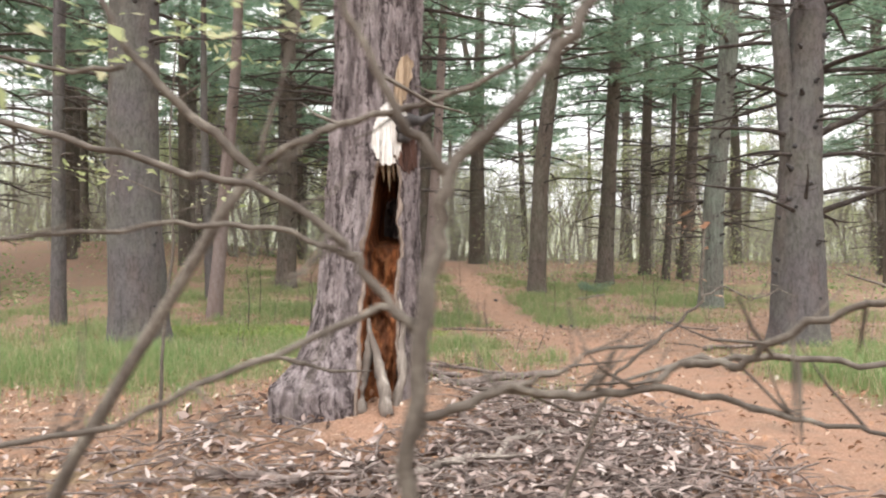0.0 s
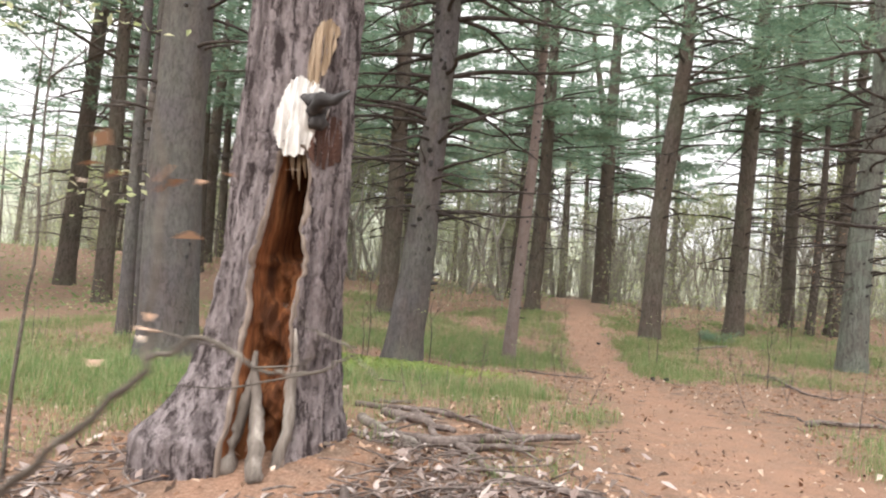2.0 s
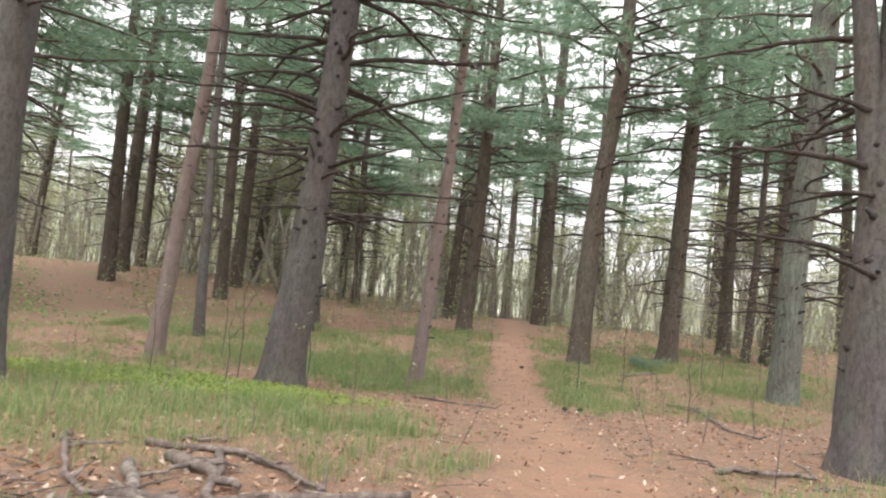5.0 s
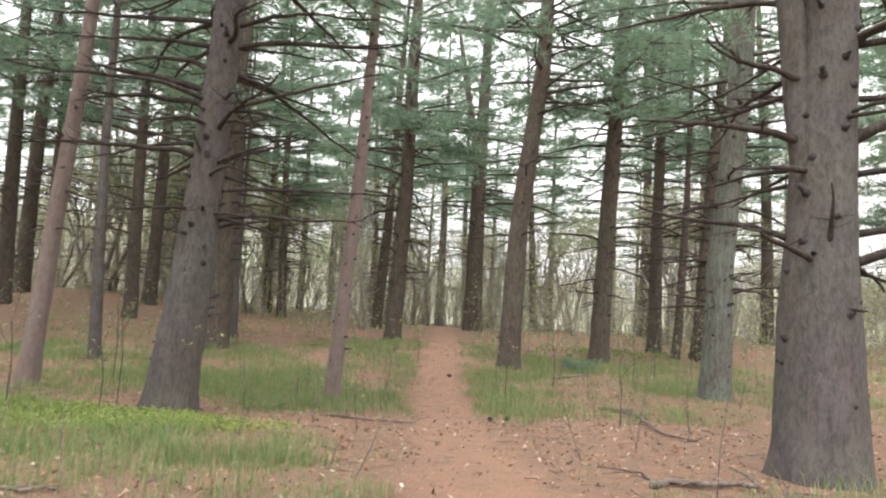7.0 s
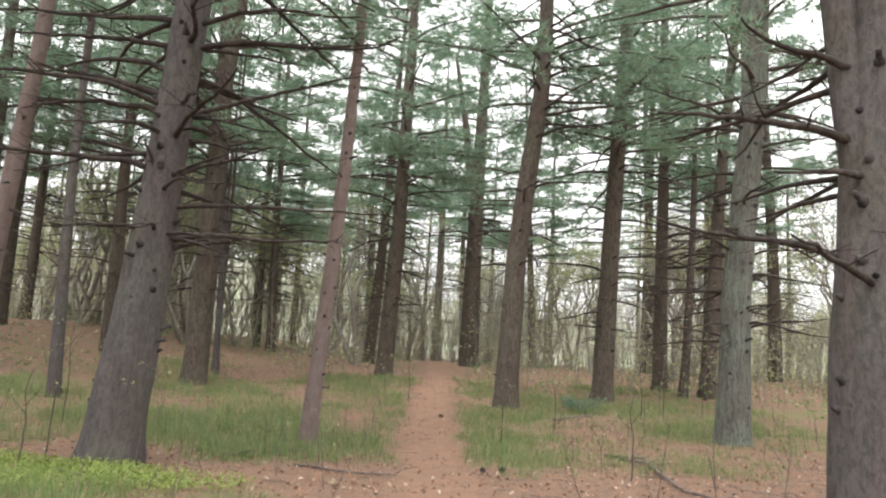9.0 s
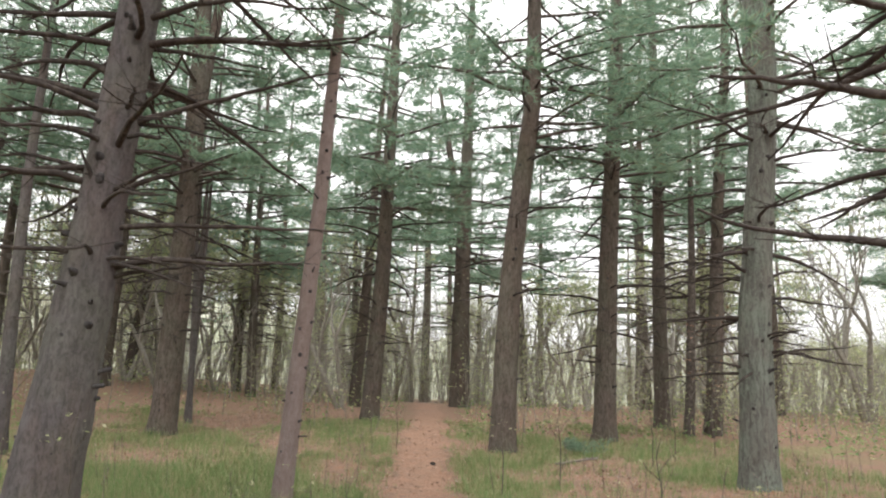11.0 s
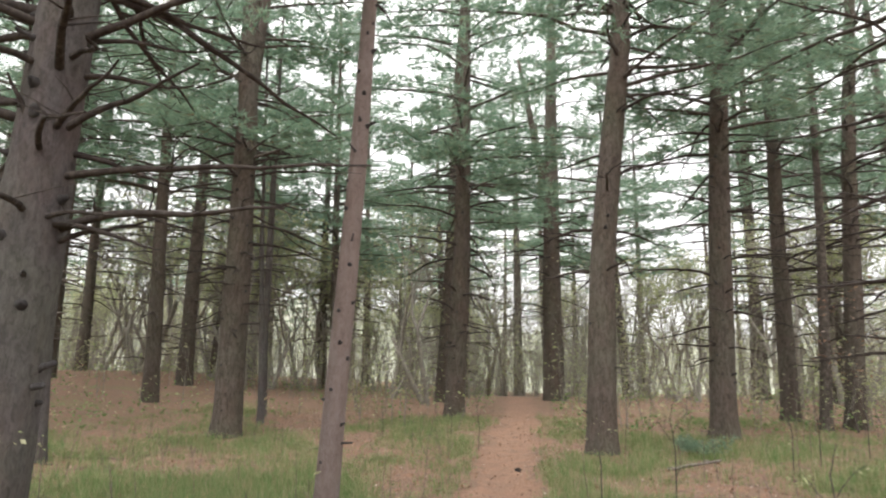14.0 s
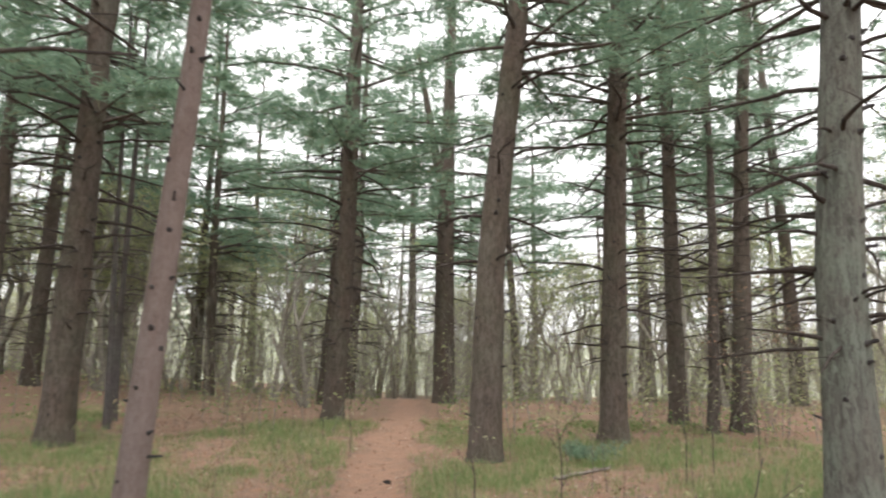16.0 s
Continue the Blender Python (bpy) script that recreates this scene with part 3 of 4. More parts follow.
BARE = [bare_tree(at(-2.25, 51), 9.0, 3, "slim double-stemmed bare tree at the crest of the footpath", 0),
        bare_tree(at(5.6, 52), 11.0, 4, "pale bare tree with fine tangled twigs", 420),
        bare_tree(at(-6.5, 56), 8.0, 6, "thin tree with fresh yellow-green leaves", 900)]
for i in range(130):
    y = rng.uniform(36, 80)
    x = rng.uniform(-0.8, 0.1) * y if i % 5 < 3 else rng.uniform(0.1, 0.75) * y
    if abs(x - trail_x(y)) < 1.2:
        continue
    copy_thing(BARE[1 + i % 2], pose(x, y, ground_z(x, y), 0, 0, rng.uniform(0, 360)) @ Matrix.Scale(rng.uniform(0.6, 1.2), 4))


# ---- backdrop and undergrowth ----
def backdrop():
    k = Nodes("glowing_distant_wood", 1.0)
    streak = k.noise(0.8, k.stretch(1, 1, 0.12), 6)
    blot = k.noise(0.14, None, 5)
    # distance haze is put into these pale, greyed tones
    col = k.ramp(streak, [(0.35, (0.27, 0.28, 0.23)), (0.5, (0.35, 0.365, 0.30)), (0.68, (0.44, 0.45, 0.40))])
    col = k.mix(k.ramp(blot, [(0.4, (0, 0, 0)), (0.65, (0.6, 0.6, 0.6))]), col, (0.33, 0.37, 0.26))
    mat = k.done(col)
    # the ring glows in its own colour to imitate bright hazy distance
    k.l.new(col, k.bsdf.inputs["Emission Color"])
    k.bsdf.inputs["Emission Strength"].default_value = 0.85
    g = Geo()
    n = 900
    for i in range(n + 1):
        a = 2 * math.pi * i / n
        x, y = 115 * math.cos(a), 20 + 115 * math.sin(a)
        top = 9.0 + 7.0 * smooth01((15 - x) / 50) + 3.0 * noise.noise((x * 0.06, y * 0.06, 1)) + 2.5 * noise.noise((x * 0.3, y * 0.3, 4)) + 2.2 * noise.noise((x * 1.3, y * 1.3, 9))
        g.v += [(x, y, -2), (x, y, top)]
    g.f = [(2 * i, 2 * i + 2, 2 * i + 3, 2 * i + 1) for i in range(n)]
    tagged(new("backdrop", g.mesh("backdrop", mat)), "pale grey-green ring of far woods, haze painted in and glowing", "backdrop", kind="structure")


backdrop()


def leaf_cloud(name, centres, size, mat, label, category, seed, per=1, flat=0.4, slim=0.3):
    """Many small leaves, each a bent pair of triangles."""
    rs = np.random.RandomState(seed)
    c = np.repeat(np.array(centres, dtype=float), per, axis=0)
    n = len(c)
    a = rs.uniform(0, 2 * np.pi, n)
    u = np.stack([np.cos(a), np.sin(a), rs.normal(0, flat, n)], 1)
    w = np.stack([-np.sin(a), np.cos(a), rs.normal(0, flat, n)], 1)
    s = (size * rs.uniform(0.5, 1.4, n))[:, None]
    lift = np.array([0, 0, 1.0]) * s * rs.uniform(-0.1, 0.35, n)[:, None]
    v = np.empty((n, 4, 3))
    v[:, 0], v[:, 1] = c - u * s * 0.55, c - w * s * slim + lift
    v[:, 2], v[:, 3] = c + u * s * 0.55, c + w * s * slim + lift
    g = Geo()
    g.v = v.reshape(-1, 3).tolist()
    base = np.arange(n) * 4
    g.f = np.concatenate([np.stack([base, base + 1, base + 2], 1), np.stack([base, base + 2, base + 3], 1)]).tolist()
    return tagged(new(name, g.mesh(name, mat, False)), label, category, kind="stuff")


def thicket():
    """Thin upright stems and pale spring leaves along the back of the clearing."""
    rng = random.Random(21)
    stems, low, high = Geo(), [], []
    for i in range(3600):
        y = rng.uniform(27, 78) if i % 3 else rng.uniform(36, 60)
        x = rng.uniform(-0.85, 0.72) * (y + 2)
        if i % 24 == 0:
            x, y = rng.uniform(-5, 3), rng.uniform(48, 62)
        if y < 47 and abs(x - trail_x(y)) < 0.8 + 0.02 * y:
            continue
        if x < 0 and y < 33 and rng.random() < 0.7:
            continue
        z = ground_z(x, y)
        h = rng.uniform(0.8, 2.4) if y < 38 else rng.uniform(1.2, 4.2) * rng.choice((1, 1, 1.3, 1.8 if x < 3 else 1.4))
        dx, dy = rng.gauss(0, 0.2) * h, rng.gauss(0, 0.15) * h
        r = 0.006 + 0.004 * h
        stems.tube([(x, y, z - 0.05), (x + dx * 0.4, y + dy * 0.4, z + h * 0.5), (x + dx, y + dy, z + h)], [r, r * 0.7, r * 0.3], 3, cap=False)
        for _ in range(6):
            s = rng.uniform(0.25, 0.95)
            a = rng.uniform(0, 6.28)
            ln = h * rng.uniform(0.15, 0.4)
            p = (x + dx * s, y + dy * s, z + h * s)
            stems.tube([p, (p[0] + math.cos(a) * ln * 0.6, p[1] + math.sin(a) * ln * 0.6, p[2] + ln * 0.8)], [r * 0.45, r * 0.2], 3, cap=False)
        for _ in range(int(9 + 18 * rng.random() * h * 0.6)):
            s = rng.uniform(0.25, 1.05)
            high.append((x + dx * s + rng.gauss(0, 0.2 * h), y + dy * s + rng.gauss(0, 0.2 * h), z + h * s + rng.gauss(0, 0.15 * h)))
    tagged(new("thicket", stems.mesh("thicket", PALE_TWIG)), "thicket of thin grey-brown saplings", "undergrowth", kind="stuff")
    leaf_cloud("thicket_leaves", high, 0.105, YOUNG_LEAF, "pale yellow-green spring leaves of the thicket", "foliage", 3)
    for i in range(60000):
        y = rng.uniform(15, 62)
        x = rng.uniform(-1.1, 0.75) * (y + 2)
        if y < 26 and -9.5 < x < 8.5:
            continue
        if abs(x - trail_x(y)) < 1.0 or noise.noise((x * 0.3, y * 0.3, 40)) < 0.02:
            continue
        low.append((x, y, ground_z(x, y) + abs(rng.gauss(0, 0.3))))
    leaf_cloud("low_shrubs", low, 0.10, GRASS, "low green shrubs on the far forest floor", "shrub", 5)


thicket()


# ---- the hollow pine ----
def hollow_pine():
    bx, by = HOLLOW
    bz = ground_z(bx, by)
    tree = thing("hollow_pine", (bx, by, bz), "old pine split open at the foot with rotten orange heartwood showing", "tree")
    nz, na = 230, 190
    height = 5.6
    rng = random.Random(8)

    def centre(z):
        return -0.04 + 0.024 * z

    def radius(z):
        return 0.325 - 0.04 * smooth01(z / 2.4) - 0.008 * max(0, z - 2.4) + 0.06 * math.exp(-z / 0.4)

    def gap(z):
        """The middle and half width of the hole at a height above the trunk's foot."""
        zz = z + bz
        mid = -1.105 + 0.045 * smooth01((zz - 1.0) / 0.9) - bx + 0.012 * noise.noise((z * 5, 3.3, 0))
        half = 0.112 - 0.032 * smooth01((zz - 1.1) / 0.6) + 0.02 * noise.noise((z * 6, 9.3, 0)) + 0.010 * noise.noise((z * 21, 5.3, 0))
        return mid, max(0.0, half) * math.sqrt(max(0.0, 1 - max(0.0, (zz - 1.68) / 0.24) ** 2))

    def skin(a, h, proud=0.0):
        ca, sa = math.cos(a), math.sin(a)
        root = math.exp(-h / 0.26)
        lobe = 0.75 * max(0, math.cos(a - math.radians(215))) ** 3 + 0.3 * max(0, math.cos(a - math.radians(80))) ** 4
        r = radius(h) * (1 + root * (0.06 + 0.95 * lobe))
        r += noise.noise((ca * 4.5, sa * 4.5, h * 1.6)) * 0.02 + abs(noise.noise((ca * 13, sa * 13, h * 3.2))) * 0.04 + noise.noise((ca * 30, sa * 30, h * 11)) * 0.012
        return Vector((centre(h) + (r + proud) * ca, (r + proud) * sa, h))

    def angle(x, h):
        return -math.acos(max(-0.98, min(0.98, (x - centre(h)) / radius(h))))

    trunk, left, right, core = Geo(), Geo(), Geo(), Geo()
    zs = [-0.35 + (height + 0.35) * (j / (nz - 1)) ** 1.2 for j in range(nz)]
    for z in zs:
        h = max(0.0, z)
        mid, half = gap(h)
        a0, a1 = angle(mid + half, h), angle(mid - half, h) + 2 * math.pi
        for i in range(na + 1):
            p = skin(a0 + (a1 - a0) * i / na, h)
            p.z = z
            trunk.v.append(p)
    for j in range(nz - 1):
        for i in range(na):
            q = j * (na + 1) + i
            trunk.f.append((q, q + 1, q + na + 2, q + na + 1))
    part("trunk", trunk, OLD_BARK, tree)
    rows = [z for z in zs if z >= -0.3 and gap(max(0, z))[1] > 0.004]
    for z in rows:
        h = max(0.0, z)
        mid, half = gap(h)
        rim = {}
        for g, side in ((left, -1), (right, 1)):
            e = skin(angle(mid + side * half, h), h)
            e.z = z
            roll = 0.006 + 0.012 * noise.noise((h * 13, side, 0)) + 0.008 * noise.noise((h * 37, side, 4))
            out = 0.008 + 0.02 * (0.5 + noise.noise((h * 8, side, 7))) + 0.012 * noise.noise((h * 31, side, 2))
            g.v += [e + Vector((side * out, 0.012, 0)), e + Vector((side * out * 0.6, -roll, 0)), e + Vector((-side * 0.004, -roll * 0.3, 0)),
                    e + Vector((-side * (0.006 + roll * 0.5), 0.02, 0)), e + Vector((side * 0.0, 0.05, 0)), e + Vector((side * 0.02, 0.07, 0))]
            rim[side] = e
        for i in range(25):
            u = i / 12 - 1
            depth = 0.10 + 0.08 * smooth01((h - 0.45) / 0.5) + 0.42 * smooth01((h - 0.9) / 0.14)
            depth += 0.05 * smooth01(math.sin(h * 19 + 2.5 * u) * 2) - 0.16 * smooth01((h - 1.25) / 0.08)
            deep = 1 - u ** 4
            y = rim[-1].y * (0.5 - u / 2) + rim[1].y * (0.5 + u / 2) + 0.03 + depth * deep
            y += deep * (0.06 * noise.noise((u * 1.7, h * 4, 2)) + 0.07 * noise.noise((u * 4, h * 9, 6)) + 0.04 * noise.noise((u * 12, h * 24, 9)))
            wide = half * (1 + 0.3 * deep * (1 - abs(u)))
            core.v.append((mid + u * wide, y, z))
    for j in range(len(rows) - 1):
        for g, n, flip in ((left, 6, False), (right, 6, True), (core, 25, False)):
            for i in range(n - 1):
                q = j * n + i
                f = (q, q + 1, q + n + 1, q + n)
                g.f.append(f[::-1] if flip else f)
    part("wound_lip", left, LIP, tree, "bare pale wood edging the hollow")
    part("wound_lip", right, LIP, tree, "bare pale wood edging the hollow")
    part("rotten_core", core, ROT, tree, "crumbling orange-brown rotten heartwood")

    def patch(name, mat, label, z0, z1, x0, x1, shift, seed):
        """A ragged sheet of bare wood lying on the trunk."""
        g, n, m = Geo(), 34, 46
        keep = set()
        for j in range(m + 1):
            zz = z0 + (z1 - z0) * j / m
            h = zz - bz
            for i in range(n + 1):
                x = x0 + (x1 - x0) * i / n + shift * (zz - z0) - bx
                g.v.append(skin(angle(x, h), h) * 1.0 + Vector((0, -0.014 - 0.004 * noise.noise((x * 30, h * 8, seed)), 0)))
                u, v = abs(2 * i / n - 1), abs(2 * j / m - 1)
                wide = 0.62 + 0.5 * math.sin(3.0 * j / m)
                if (u / wide) ** 3 + v ** 4 + 0.4 * noise.noise((x * 16, h * 9, seed)) + 0.35 * noise.noise((x * 60, h * 7, seed + 3)) < 0.85:
                    keep.add(j * (n + 1) + i)
        for j in range(m):
            for i in range(n):
                q = j * (n + 1) + i
                if q in keep:
                    g.f.append((q, q + 1, q + n + 2, q + n + 1))
        part(name, g, mat, tree, label)

    patch("bare_wood_patch", WHITE_WOOD, "resin-whitened bare wood", 1.82, 2.26, -1.18, -0.965, 0.12, 1)
    patch("rotten_pocket", POCKET, "dark red-brown rotten pocket", 1.78, 2.08, -1.0, -0.885, 0.12, 5)
    patch("tan_wood_streak", TAN_WOOD, "fresh tan strip of torn wood", 2.2, 2.6, -1.04, -0.955, 0.14, 2)

    def local(x, y, z):
        return (x - bx, y - by, z - bz)

    # torn fibres hanging from the white patch, grey splinters at the foot, broken knot
    for x, z, ln, w in ((-1.10, 1.88, 0.15, 0.02), (-1.06, 1.87, 0.2, 0.018), (-1.12, 1.9, 0.1, 0.014), (-1.03, 1.86, 0.12, 0.014)):
        g = Geo()
        g.tube([local(x, 5.33, z + 0.06), local(x + 0.005, 5.325, z - ln * 0.4), local(x + 0.012, 5.34, z - ln)], [w, w * 0.75, 0.003], 5, rough=0.4, rng=rng)
        part("hanging_splinter", g, TAN_WOOD, tree)
    for foot in (((-1.155, 5.23, 0.78), (-1.2, 5.17, 0.5), (-1.235, 5.1, 0.22), (0.008, 0.036, 0.055)),
                 ((-0.965, 5.25, 0.95), (-0.95, 5.21, 0.6), (-0.985, 5.15, 0.2), (0.006, 0.026, 0.03)),
                 ((-1.17, 5.24, 0.82), (-1.10, 5.14, 0.5), (-1.02, 5.02, 0.22), (0.012, 0.034, 0.045))):
        g = Geo()
        a, b, c, rr = foot
        line = []
        for (p, q), (r0, r1) in zip(((a, b), (b, c)), ((rr[0], rr[1]), (rr[1], rr[2]))):
            for i in range(9):
                s = i / 9
                bend = 0.012 * math.sin(s * 5 + p[0] * 40) + rng.gauss(0, 0.003)
                line.append((local(*(Vector(p).lerp(Vector(q), s) + Vector((bend, -0.4 * bend, 0)))), (r0 + (r1 - r0) * s) * (1 + rng.uniform(-0.15, 0.15))))
        line.append((local(*c), rr[2]))
        g.tube([p for p, r in line], [r for p, r in line], 11, rough=0.55, rng=rng)
        part("splinter", g, SPLINTER, tree, "weathered grey splinter of wood")
    g = Geo()
    g.tube([local(-0.97, 5.38, 2.08), local(-0.95, 5.27, 2.09), local(-0.90, 5.2, 2.12), local(-0.82, 5.17, 2.11), local(-0.75, 5.19, 2.17)],
           [0.06, 0.05, 0.035, 0.024, 0.008], 9, rough=0.9, rng=rng)
    part("broken_stub", g, DARK_WOOD, tree, "blackened broken branch stub")
    for x, y, z, r in ((-1.0, 5.26, 2.13, 0.045), (-0.96, 5.27, 2.02, 0.05)):
        g = Geo()
        g.tube([local(x, y + 0.05, z + 0.02), local(x, y, z), local(x + 0.01, y - 0.025, z - 0.015)], [r * 1.3, r * 0.9, r * 0.3], 11, rough=0.6, rng=rng)
        part("knot", g, DARK_WOOD, tree)
    # upper trunk and a few dead limbs out of sight above
    top = Geo()
    top.tube([(centre(height) + 0.02 * i, 0, height - 0.05 + 1.5 * i) for i in range(9)], [0.262 - 0.026 * i for i in range(9)], 16, rough=0.08, rng=rng)
    part("upper_trunk", top, OLD_BARK, tree)
    cs, ds = [], []
    for i in range(22):
        g = Geo()
        z = 4.6 + 0.55 * i
        a = rng.uniform(0, 6.28)
        pts = limb(g, (centre(z) + 0.2 * math.cos(a), 0.2 * math.sin(a), z), a, rng.uniform(1.2, 2.8), 0.03, rng, 0.15, 0.25, 7, 5)
        part("dead_branch", g, TWIG, tree)
        if z > 7:
            for _ in range(26):
                p = rng.choice(pts[3:])
                cs.append(p + Vector((rng.gauss(0, 0.3), rng.gauss(0, 0.3), rng.gauss(0, 0.1))))
                ds.append(Vector((math.cos(a), math.sin(a), 0.1)))
    tagged(part("crown", needles(cs, ds, 9, 0.26, 0.03, 8), NEEDLES, tree, "sparse green needles", smooth=False), kind="stuff")


hollow_pine()


# ---- saplings near the start of the walk ----
def crooked(pts, rng, wobble=0.0028, parts=5):
    """Fills a line of points in with small bends."""
    out = []
    for p, q in zip(pts, pts[1:]):
        p, q = Vector(p), Vector(q)
        for i in range(parts):
            s = i / parts
            out.append(p.lerp(q, s) + Vector((rng.gauss(0, wobble), rng.gauss(0, wobble), rng.gauss(0, wobble))) * (1 if out else 0))
    out.append(Vector(pts[-1]))
    return out


def sapling(name, label, stem, r0, r1, limbs, seed, mat=SAPLING, leaves=(), leaf=YOUNG_LEAF, size=0.045):
    rng = random.Random(seed)
    x, y = stem[0][0], stem[0][1]
    z = ground_z(x, y)
    ob = thing(name, (x, y, z), label, "sapling", "bare saplings by the path")

    def local(p):
        return Vector(p) - Vector((x, y, z))

    g = Geo()
    line = crooked([(x, y, z - 0.05)] + list(stem[1:]), rng)
    g.tube([local(p) for p in line], [r0 + (r1 - r0) * i / (len(line) - 1) for i in range(len(line))], 9, rough=0.12, rng=rng)
    part("stem", g, mat, ob)
    for pts, ra, rb in limbs:
        g = Geo()
        line = crooked(pts, rng)
        n = len(line)
        g.tube([local(p) for p in line], [ra + (rb - ra) * i / (n - 1) for i in range(n)], 7, rough=0.15, rng=rng)
        limb_ob = part("branch", g, mat, ob)
        for _ in range(int(n / 3)):
            i = rng.randrange(n // 3, n)
            g = Geo()
            d = Vector((rng.gauss(0, 1), rng.gauss(0, 0.6), rng.gauss(0.3, 0.8))).normalized() * rng.uniform(0.05, 0.16)
            p = local(line[i])
            g.tube([p, p + d * 0.6, p + d + Vector((0, 0, 0.015))], [rb * 0.8, rb * 0.6, rb * 0.25], 4, cap=False)
            part("twig", g, mat, limb_ob)
    if leaves:
        c, spread, count = leaves
        pts = [Vector(rng.choice(c)) + Vector((rng.gauss(0, spread), rng.gauss(0, spread), rng.gauss(0, spread * 0.5))) for _ in range(count)]
        lf = leaf_cloud("leaf_spray", [local(p) for p in pts], size, leaf, "small fresh leaves", "", seed)
        lf.parent = ob
    return ob


sapling("bare_sapling", "bare grey forked sapling with long crooked branches",
        [(-0.72, 1.52, 0), (-0.70, 1.5, 0.5), (-0.70, 1.5, 0.9), (-0.685, 1.5, 1.12), (-0.66, 1.5, 1.24), (-0.65, 1.5, 1.34), (-0.56, 1.5, 1.43), (-0.48, 1.5, 1.53), (-0.40, 1.52, 1.66)],
        0.015, 0.008,
        [([(-0.685, 1.5, 1.12), (-0.76, 1.5, 1.21), (-0.79, 1.5, 1.25), (-0.89, 1.5, 1.32), (-1.0, 1.5, 1.34), (-1.21, 1.5, 1.40), (-1.45, 1.52, 1.45)], 0.0075, 0.004),
         ([(-0.65, 1.5, 1.34), (-0.71, 1.48, 1.42), (-0.78, 1.47, 1.55), (-0.82, 1.46, 1.66)], 0.0085, 0.004),
         ([(-0.76, 1.5, 1.22), (-0.86, 1.5, 1.26), (-0.95, 1.5, 1.275), (-1.12, 1.5, 1.26), (-1.28, 1.5, 1.25)], 0.0045, 0.003),
         ([(-0.69, 1.5, 0.985), (-0.675, 1.5, 1.007), (-0.62, 1.5, 1.03), (-0.564, 1.5, 1.053), (-0.473, 1.5, 1.041), (-0.373, 1.5, 1.053), (-0.327, 1.51, 1.087), (-0.233, 1.44, 1.103), (-0.117, 1.4, 1.101)], 0.008, 0.004),
         ([(-0.33, 1.49, 1.085), (-0.28, 1.42, 1.095), (-0.26, 1.38, 1.134), (-0.197, 1.3, 1.18), (-0.158, 1.24, 1.196), (-0.134, 1.18, 1.209)], 0.006, 0.003),
         ([(-0.373, 1.5, 1.053), (-0.259, 1.5, 1.033), (-0.159, 1.5, 1.007), (-0.05, 1.5, 0.99)], 0.005, 0.003),
         ([(-0.564, 1.5, 1.053), (-0.488, 1.5, 1.076), (-0.457, 1.5, 1.102), (-0.366, 1.5, 1.118)], 0.004, 0.002),
         ([(-0.69, 1.5, 1.13), (-0.73, 1.5, 1.16), (-0.91, 1.48, 1.085), (-1.08, 1.46, 1.01), (-1.28, 1.45, 0.97)], 0.006, 0.004)], 41)
sapling("bare_sapling", "leaning grey sapling with a knotted fork",
        [(-1.75, 2.05, 0), (-1.6, 2.03, 0.42), (-1.46, 2.0, 0.73), (-1.2, 2.0, 1.17), (-1.05, 2.0, 1.41), (-1.18, 2.0, 1.52), (-1.32, 2.0, 1.66), (-1.42, 2.0, 1.85)],
        0.019, 0.006,
        [([(-1.05, 2.0, 1.40), (-0.97, 2.0, 1.46), (-0.87, 2.0, 1.50), (-0.70, 1.98, 1.54), (-0.54, 1.96, 1.60), (-0.42, 1.95, 1.68)], 0.009, 0.005),
         ([(-1.04, 2.0, 1.42), (-1.0, 2.0, 1.56), (-0.96, 2.0, 1.7), (-0.92, 2.0, 1.9)], 0.006, 0.003),
         ([(-1.32, 2.0, 1.62), (-1.45, 2.05, 1.62), (-1.7, 2.1, 1.68), (-1.9, 2.15, 1.75)], 0.006, 0.003)], 42,
        leaves=([(-1.3, 2.0, 1.68), (-1.2, 2.02, 1.72), (-1.05, 2.0, 1.7), (-1.6, 2.1, 1.62)], 0.1, 70), size=0.04)
sapling("leafy_sapling", "thin sapling with small yellow-green spring leaves beside the hollow pine",
        [(-2.5, 5.1, 0), (-2.48, 5.1, 0.7), (-2.42, 5.1, 1.3), (-2.45, 5.1, 2.0), (-2.4, 5.1, 2.8)], 0.013, 0.004,
        [([(-2.42, 5.1, 1.5), (-2.1, 5.1, 1.62), (-1.9, 5.05, 1.66)], 0.005, 0.002), ([(-2.44, 5.1, 1.6), (-2.8, 5.1, 1.75), (-3.1, 5.1, 1.8)], 0.005, 0.002),
         ([(-2.44, 5.1, 2.2), (-2.1, 5.1, 2.45), (-1.9, 5.1, 2.6)], 0.005, 0.002), ([(-2.44, 5.1, 2.3), (-2.7, 5.1, 2.5), (-3.0, 5.1, 2.6)], 0.005, 0.002)], 43,
        leaves=([(-2.0, 5.08, 1.65), (-2.2, 5.1, 1.6), (-2.8, 5.1, 1.75), (-3.0, 5.1, 1.8), (-2.0, 5.1, 2.55), (-2.8, 5.1, 2.55), (-2.4, 5.1, 2.7)], 0.12, 130), size=0.05)
